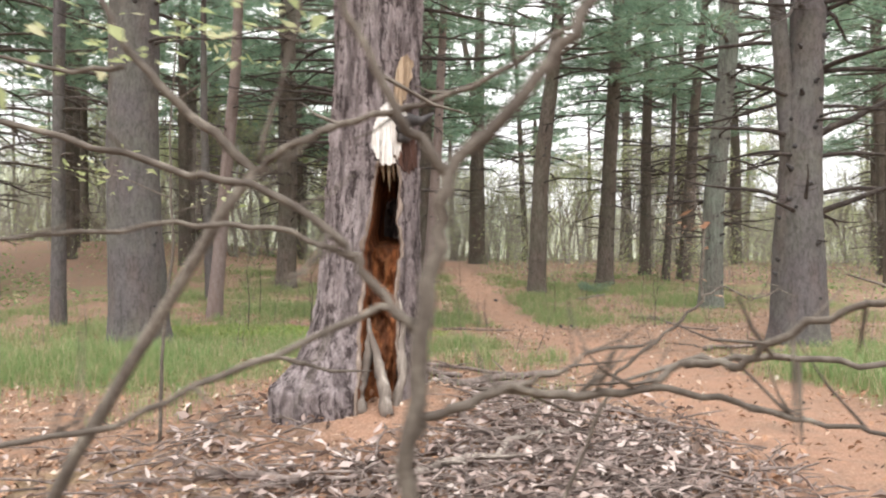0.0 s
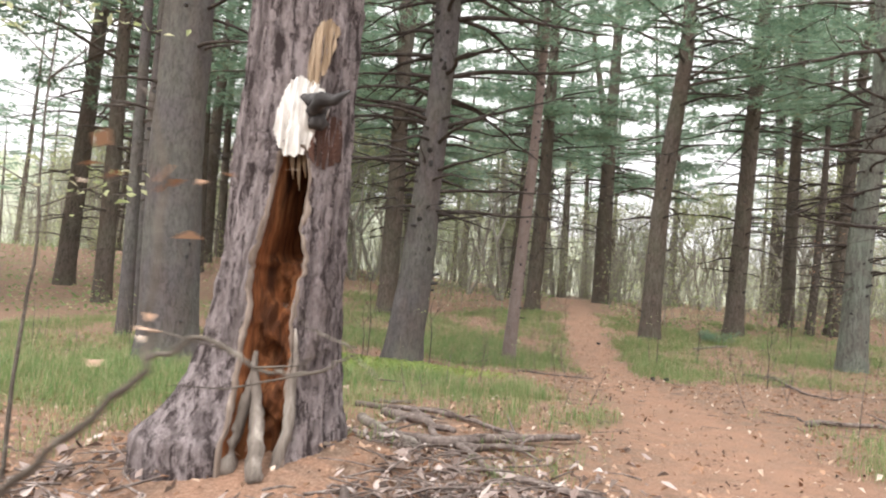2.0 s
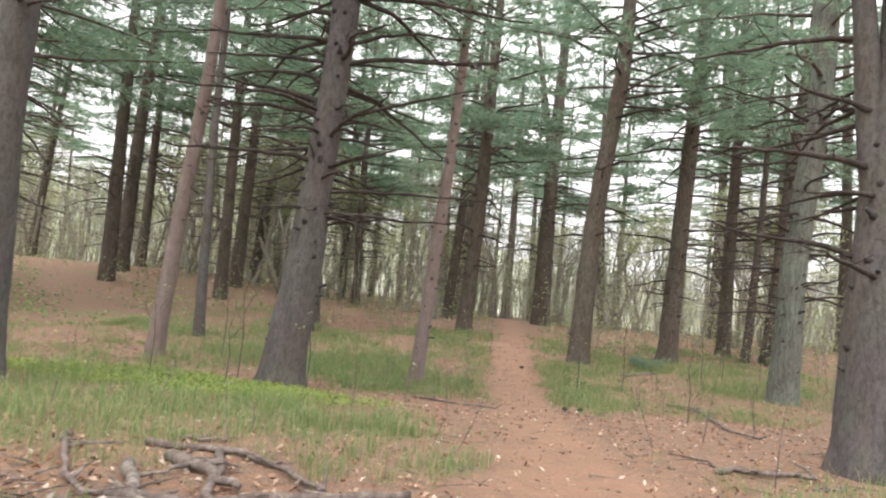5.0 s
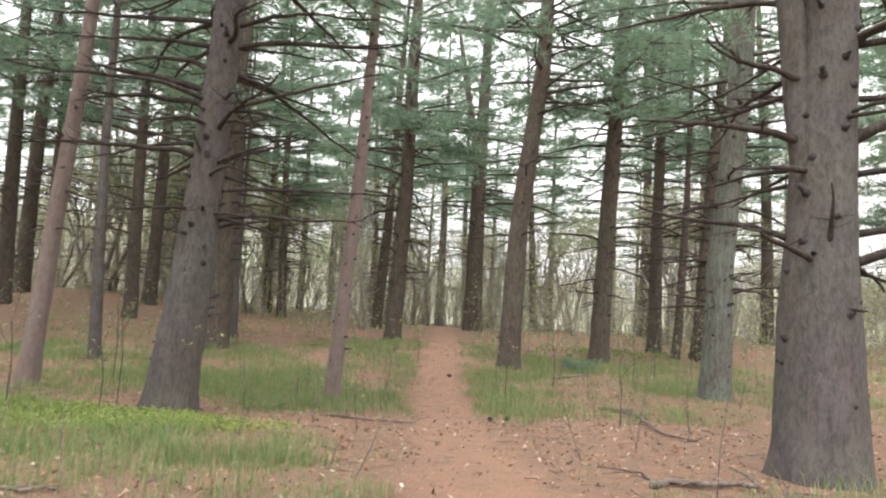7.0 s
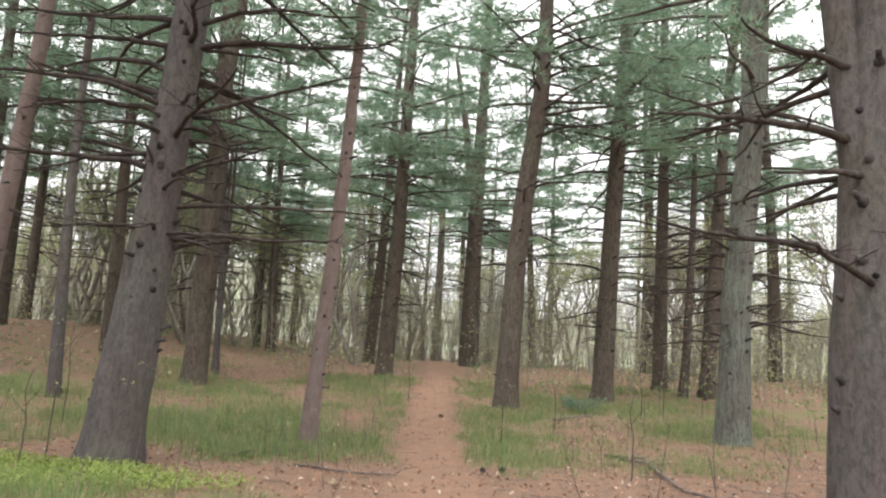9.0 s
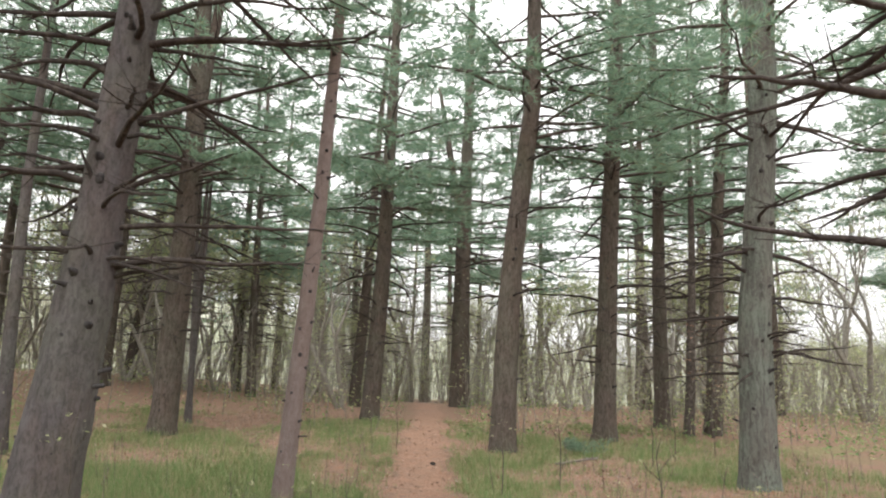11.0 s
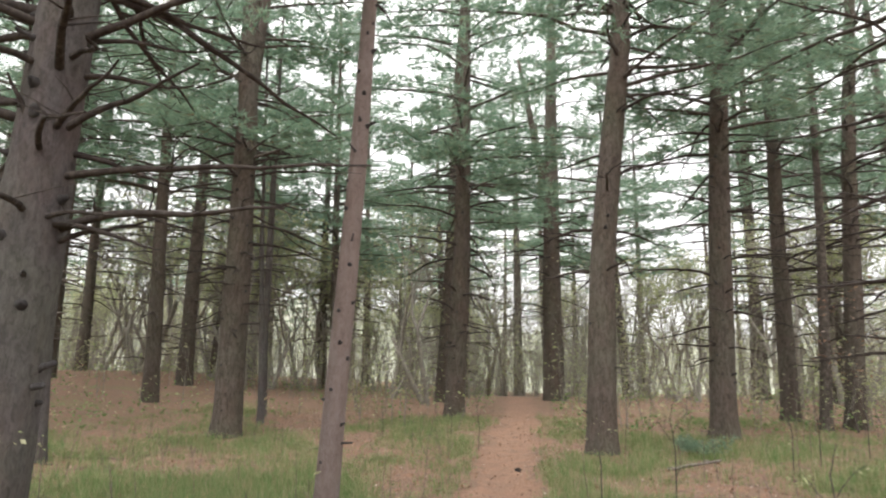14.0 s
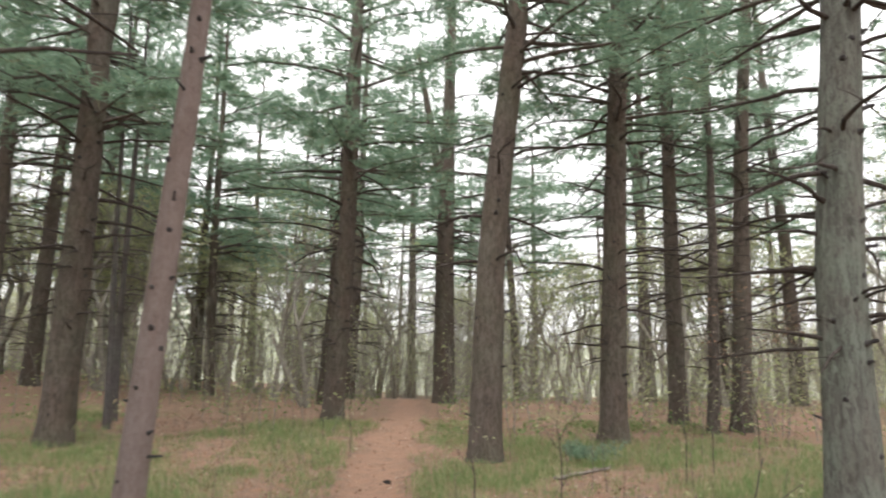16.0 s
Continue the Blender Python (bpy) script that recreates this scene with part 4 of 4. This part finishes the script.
sapling("bare_sapling", "thin dead twig leaning out of the litter, pale at the tip",
        [(-0.42, 2.7, 0), (-0.3, 2.6, 0.55), (-0.18, 2.52, 0.91), (-0.05, 2.5, 1.02), (0.05, 2.5, 1.11), (0.05, 2.5, 1.15), (0.05, 2.5, 1.35), (0.02, 2.5, 1.41)], 0.0065, 0.0022,
        [([(0.05, 2.5, 1.12), (0.11, 2.5, 1.15), (0.18, 2.52, 1.12), (0.24, 2.52, 1.12), (0.27, 2.52, 1.15)], 0.003, 0.0015)], 44,
        leaves=([(0.08, 2.5, 1.16), (0.05, 2.5, 1.32)], 0.05, 14), leaf=DEAD_LEAF, size=0.025)

sapling("russet_sapling", "crooked sapling still holding small russet and yellow leaves",
        [(8.45, 28.3, 0), (8.4, 28.3, 0.9), (8.5, 28.3, 1.8), (8.7, 28.3, 2.8), (8.7, 28.3, 4.2)], 0.05, 0.012,
        [([(8.45, 28.3, 1.6), (8.0, 28.2, 2.2), (7.6, 28.2, 2.6)], 0.016, 0.006), ([(8.5, 28.3, 1.8), (9.0, 28.3, 2.4), (9.6, 28.2, 2.7)], 0.016, 0.006),
         ([(8.7, 28.3, 2.8), (9.3, 28.3, 3.3), (9.9, 28.3, 3.4)], 0.012, 0.005), ([(8.65, 28.3, 2.6), (8.1, 28.3, 3.2), (7.7, 28.3, 3.7)], 0.012, 0.005)], 45, mat=TWIG,
        leaves=([(7.7, 28.2, 2.5), (8.1, 28.2, 2.2), (9.1, 28.3, 2.5), (9.6, 28.2, 2.7), (9.6, 28.3, 3.35), (8.0, 28.3, 3.3), (8.7, 28.3, 3.8), (8.5, 28.3, 1.7), (9.0, 28.3, 1.9)], 0.3, 330),
        leaf=DEAD_LEAF, size=0.075)
for k, (x, y, h) in enumerate(((-3.1, 13.2, 1.5), (-3.0, 12.6, 0.9), (-2.0, 13.0, 1.1), (-4.0, 12.4, 1.3), (-4.9, 16.5, 1.6), (1.9, 17.8, 1.0), (2.9, 19.0, 1.2), (4.9, 21.0, 1.5), (-0.3, 24.0, 1.2), (-1.2, 26.0, 1.3),
                               (-2.6, 25.0, 1.1), (3.4, 14.6, 0.9), (5.6, 22.0, 1.6), (6.9, 23.5, 1.8))):
    sapling("woody_seedling", "thin upright woody seedling with a few tiny new leaves", [(x, y, 0), (x + 0.02, y, h * 0.4), (x - 0.03, y, h * 0.75), (x + 0.03, y, h)], 0.009, 0.003,
            [([(x, y, h * 0.6), (x + 0.1, y, h * 0.75), (x + 0.22, y, h * 0.85)], 0.004, 0.002), ([(x, y, h * 0.5), (x - 0.12, y, h * 0.62), (x - 0.2, y, h * 0.75)], 0.004, 0.002)], 200 + k,
            mat=TWIG, leaves=([(x, y, h * 0.9), (x + 0.15, y, h * 0.8), (x - 0.15, y, h * 0.7)], 0.07, 16), size=0.035)


# ---- fallen wood ----
def fallen(label, pts, r, seed, mat=FALLEN, twigs=5, lift=0.02, name="fallen_branch"):
    rng = random.Random(seed)
    x, y = pts[0]
    z = ground_z(x, y)
    ob = thing(name, (x, y, z), label, "branch", "fallen wood on the forest floor")
    line = []
    for (x0, y0), (x1, y1) in zip(pts, pts[1:]):
        for i in range(5):
            s = i / 5
            px, py = x0 + (x1 - x0) * s + rng.gauss(0, 0.02), y0 + (y1 - y0) * s + rng.gauss(0, 0.03)
            line.append(Vector((px - x, py - y, ground_z(px, py) - z + r * 0.6 + lift * math.sin(3.1 * len(line) / (5 * len(pts))))))
    g = Geo()
    n = len(line)
    g.tube(line, [r * (1 - 0.6 * i / n) for i in range(n)], 8, rough=0.2, rng=rng)
    part("stick", g, mat, ob)
    for _ in range(twigs):
        i = rng.randrange(n // 4, n)
        a = rng.uniform(0, 6.28)
        ln = rng.uniform(0.15, 0.45)
        d = Vector((math.cos(a), math.sin(a), rng.uniform(-0.02, 0.3))) * ln
        g = Geo()
        p = line[i]
        g.tube([p, p + d * 0.5 + Vector((rng.gauss(0, 0.03), rng.gauss(0, 0.03), 0.01)), p + d], [r * 0.4, r * 0.3, r * 0.1], 5)
        part("side_twig", g, mat, ob)
    return ob


fallen("long crooked fallen branch lying across the litter", [(-1.05, 6.98), (-0.56, 6.96), (-0.03, 7.42), (0.6, 7.92)], 0.055, 1)
fallen("short pale fallen branch in the brush pile", [(-1.32, 8.09), (-0.88, 7.82), (-0.42, 7.43)], 0.052, 2)
fallen("thin dark fallen branch beside the hollow pine", [(-2.3, 8.4), (-2.02, 7.97), (-1.14, 6.94), (-0.92, 7.03)], 0.028, 3)
fallen("stub of grey fallen wood in the brush pile", [(-1.38, 7.73), (-0.85, 6.95), (-0.49, 6.44)], 0.045, 4, SPLINTER)
fallen("curved fallen branch at the back of the brush pile", [(-1.65, 8.5), (-0.97, 8.55), (-0.33, 7.98), (0.0, 7.64)], 0.032, 5)
fallen("dark fallen branch near the footpath", [(2.84, 10.33), (3.05, 10.38), (3.84, 10.33)], 0.04, 6)
fallen("bent pale stick in the grass", [(3.66, 16.58), (3.96, 16.09), (3.84, 14.71), (3.75, 13.6), (4.0, 12.69)], 0.03, 7)
fallen("pale stick lying by the slender pine", [(-1.78, 14.9), (-1.5, 15.5), (-0.87, 16.7)], 0.035, 8, SPLINTER)
fallen("thin forked stick beside the footpath", [(-0.73, 14.66), (-0.09, 14.18), (0.79, 14.1)], 0.02, 9)
fallen("twiggy stick in the grass", [(3.5, 16.99), (3.97, 16.56), (3.95, 15.61)], 0.025, 10)
fallen("pale stick beside a low bush", [(3.18, 21.72), (3.72, 22.15), (4.28, 22.77)], 0.035, 11, SPLINTER)
fallen("long fallen branch running out of the brush pile", [(-1.08, 8.48), (-0.6, 7.32), (-0.08, 6.24), (0.64, 5.98), (0.96, 5.3)], 0.035, 12)
fallen("dead stick lying by the hollow pine", [(-0.38, 7.03), (0.27, 7.24)], 0.035, 13)
fallen("crooked dead stick in the brush pile", [(-0.6, 5.0), (0.1, 4.5), (0.75, 4.55)], 0.025, 14)
fallen("grey dead stick in the brush pile", [(-0.95, 4.2), (-0.3, 4.7), (0.3, 5.3)], 0.03, 15, SPLINTER)
fallen("dark dead stick half buried in litter", [(-2.0, 4.4), (-1.4, 4.2), (-0.8, 4.35)], 0.025, 16)
rng = random.Random(77)
for i in range(34):
    y = rng.uniform(8, 30)
    x = rng.uniform(-7, 8)
    if trail_share(x, y) > 0.2:
        continue
    a = rng.uniform(0, 6.28)
    ln = rng.uniform(0.35, 1.0)
    fallen("small dead stick on the needle litter", [(x, y), (x + math.cos(a) * ln / 2, y + math.sin(a) * ln / 2), (x + math.cos(a + 0.4) * ln, y + math.sin(a + 0.4) * ln)],
           rng.uniform(0.008, 0.018), 100 + i, rng.choice((FALLEN, TWIG, SPLINTER)), 2, 0.01, "fallen_stick")


def cone(x, y, seed):
    rng = random.Random(seed)
    z = ground_z(x, y)
    ob = thing("pine_cone", (x, y, z + 0.01), "dark pine cone lying on the footpath", "cone", "pine cones")
    g = Geo()
    for i in range(9):
        for k in range(7):
            a = k * 0.9 + i * 2.4
            r = 0.026 * math.sin(0.35 + i / 9 * 2.5)
            p = Vector((-0.06 + i * 0.014, 0.4 * r * math.cos(a), 0.03 + 0.4 * r * math.sin(a)))
            g.tube([p, p + Vector((0.012, r * math.cos(a), r * math.sin(a)))], [0.007, 0.004], 4)
    part("scales", g, DARK_WOOD, ob)
    ob.rotation_euler = (0, 0, rng.uniform(0, 6))


for i, (x, y) in enumerate(((1.6, 14.9), (1.85, 15.1), (0.7, 21.2))):
    cone(x, y, i)


# ---- grass, ground cover and litter ----
def blades(name, label, count, share, height, width, mat, seed, box, category):
    rng = random.Random(seed)
    g = Geo()
    done = tries = 0
    while done < count and tries < count * 14:
        tries += 1
        x, y = rng.uniform(box[0], box[1]), box[2] + (box[3] - box[2]) * rng.random() ** 1.2
        k = share(x, y)
        if rng.random() > k ** 1.4:
            continue
        done += 1
        z = ground_z(x, y)
        spread, tall = rng.uniform(0.02, 0.09), rng.uniform(0.55, 1.25)
        for _ in range(rng.randint(3, 9)):
            a = rng.uniform(0, 6.28)
            h = height * rng.uniform(0.5, 1.2) * tall * (0.6 + 0.5 * k)
            bend = h * rng.uniform(0.3, 1.1)
            bx, by = x + rng.gauss(0, spread), y + rng.gauss(0, spread)
            wx, wy = -math.sin(a) * width, math.cos(a) * width
            n = len(g.v)
            mx, my = bx + math.cos(a) * bend * 0.3, by + math.sin(a) * bend * 0.3
            g.v += [(bx - wx, by - wy, z - 0.01), (bx + wx, by + wy, z - 0.01), (mx + wx * 0.7, my + wy * 0.7, z + h * 0.62), (mx - wx * 0.7, my - wy * 0.7, z + h * 0.62),
                    (bx + math.cos(a) * bend, by + math.sin(a) * bend, z + h * 0.85)]
            g.f += [(n, n + 1, n + 2, n + 3), (n + 3, n + 2, n + 4)]
    tagged(new(name, g.mesh(name, mat, False)), label, category, kind="stuff")


blades("grass", "wispy green woodland grass with dry blades", 30000, grass_share, 0.22, 0.0026, GRASS, 61, (-10, 9, 5.5, 31), "grass")


def ground_cover():
    """Small broad leaves in a low bright carpet."""
    rng = random.Random(62)
    spots = []
    while len(spots) < 15000:
        x, y = rng.uniform(-6.2, -0.4), rng.uniform(9.8, 14)
        if rng.random() < moss_share(x, y) * (0.55 + noise.noise((x * 2.2, y * 2.2, 3))):
            spots.append((x, y, ground_z(x, y) + rng.uniform(0.02, 0.10)))
    leaf_cloud("ground_cover", spots, 0.03, MOSS_LEAF, "bright yellow-green low ground cover", "plants", 63, 1, 0.5, 0.35)


ground_cover()


def litter():
    rng = random.Random(91)
    spots = []
    for i in range(30000):
        y = 2.6 + 30 * rng.random() ** 1.7
        x = rng.uniform(-8, 8.5) if y > 9 else rng.uniform(-5, 5)
        if rng.random() < trail_share(x, y) * 0.7:
            continue
        spots.append((x, y, ground_z(x, y) + 0.012))
    leaf_cloud("dead_leaves", spots, 0.045, DEAD_LEAF, "scattered dry brown leaves on the forest floor", "leaves", 92)
    specks = []
    for i in range(9000):
        y = 4 + 26 * rng.random() ** 1.6
        x = rng.uniform(-7, 7)
        if noise.noise((x * 0.9, y * 0.9, 21)) + rng.uniform(-0.3, 0.3) > 0:
            specks.append((x, y, ground_z(x, y) + 0.01 - 0.04 * trail_share(x, y)))
    leaf_cloud("bark_crumbs", specks, 0.035, CRUMB, "dark crumbs of bark and cones strewn over the needles", "litter", 95, 1, 0.5, 0.25)
    chips, sticks = [], Geo()
    for i in range(9000):
        x, y = rng.gauss(-0.05, 1.2), rng.gauss(4.4, 1.0)
        if (x - HOLLOW[0]) ** 2 + (y - HOLLOW[1]) ** 2 < 0.5 or y < 1.8 or rng.random() < trail_share(x, y):
            continue
        z = ground_z(x, y)
        if i % 3:
            chips.append((x, y, z + abs(rng.gauss(0.01, 0.03))))
        else:
            a, ln, r = rng.uniform(0, 6.28), rng.uniform(0.08, 0.4), rng.uniform(0.003, 0.009)
            d = Vector((math.cos(a) * ln, math.sin(a) * ln, rng.gauss(0.01, 0.03)))
            p = Vector((x, y, z + rng.uniform(0, 0.05)))
            sticks.tube([p, p + d * 0.5 + Vector((rng.gauss(0, 0.02), rng.gauss(0, 0.02), 0.012)), p + d], [r, r * 0.8, r * 0.5], 4)
    leaf_cloud("bark_chips", chips, 0.075, CHIP, "pale grey-brown chips and dry leaves around the brush pile", "litter", 93, 1, 0.4, 0.24)
    for i in range(1400):
        y = 7 + 24 * rng.random()
        x = rng.uniform(-8, 8)
        if rng.random() < trail_share(x, y) * 0.7:
            continue
        a, ln = rng.uniform(0, 6.28), rng.uniform(0.06, 0.3)
        p = Vector((x, y, ground_z(x, y) + 0.012))
        sticks.tube([p, p + Vector((math.cos(a) * ln, math.sin(a) * ln, 0.006))], [0.005, 0.003], 3)
    tagged(new("brushwood", sticks.mesh("brushwood", FALLEN)), "loose tangle of broken dead twigs", "twigs", kind="stuff")
    stems, lv = Geo(), []
    for i in range(260):
        y = rng.uniform(9, 34)
        x = rng.uniform(-8, 9)
        if abs(x - trail_x(y)) < 0.9 or moss_share(x, y) > 0.3:
            continue
        z, h = ground_z(x, y), rng.uniform(0.2, 0.9)
        e = (x + rng.gauss(0, 0.1), y + rng.gauss(0, 0.1), z + h)
        stems.tube([(x, y, z - 0.02), ((x + e[0]) / 2 + rng.gauss(0, 0.02), (y + e[1]) / 2, z + h * 0.5), e], [0.006, 0.004, 0.002], 4, cap=False)
        for _ in range(3):
            s = rng.uniform(0.4, 0.95)
            q = (x + (e[0] - x) * s, y + (e[1] - y) * s, z + h * s)
            t = (q[0] + rng.gauss(0, 0.09), q[1] + rng.gauss(0, 0.09), q[2] + rng.uniform(0.02, 0.12))
            stems.tube([q, t], [0.003, 0.0015], 3, cap=False)
            if i % 3 == 0:
                lv += [(t[0] + rng.gauss(0, 0.03), t[1] + rng.gauss(0, 0.03), t[2] + rng.gauss(0, 0.02)) for _ in range(3)]
    tagged(new("seedlings", stems.mesh("seedlings", FALLEN)), "thin bare woody seedlings", "undergrowth", kind="stuff")
    leaf_cloud("seedling_leaves", lv, 0.04, YOUNG_LEAF, "small new leaves on woody seedlings", "foliage", 94)


litter()


def low_bush(x, y, w, seed):
    rng = random.Random(seed)
    ob = thing("low_bush", at(x, y), "low dark-green juniper-like bush", "shrub")
    g, cs, ds = Geo(), [], []
    for i in range(26):
        a = rng.uniform(0, 6.28)
        ln = w * rng.uniform(0.4, 1.0)
        p = Vector((math.cos(a) * ln, math.sin(a) * ln, rng.uniform(0.06, 0.28)))
        g.tube([(0, 0, 0), p * 0.5 + Vector((0, 0, 0.05)), p], [0.008, 0.006, 0.002], 4, cap=False)
        for _ in range(9):
            s = rng.uniform(0.3, 1)
            cs.append(p * s + Vector((rng.gauss(0, 0.05), rng.gauss(0, 0.05), rng.gauss(0.03, 0.03))))
            ds.append(p.normalized())
    part("stem_cluster", g, TWIG, ob)
    tagged(part("needle_foliage", needles(cs, ds, 12, 0.09, 0.012, seed), NEEDLES, ob, smooth=False), kind="stuff")


low_bush(4.0, 23.6, 0.7, 4)
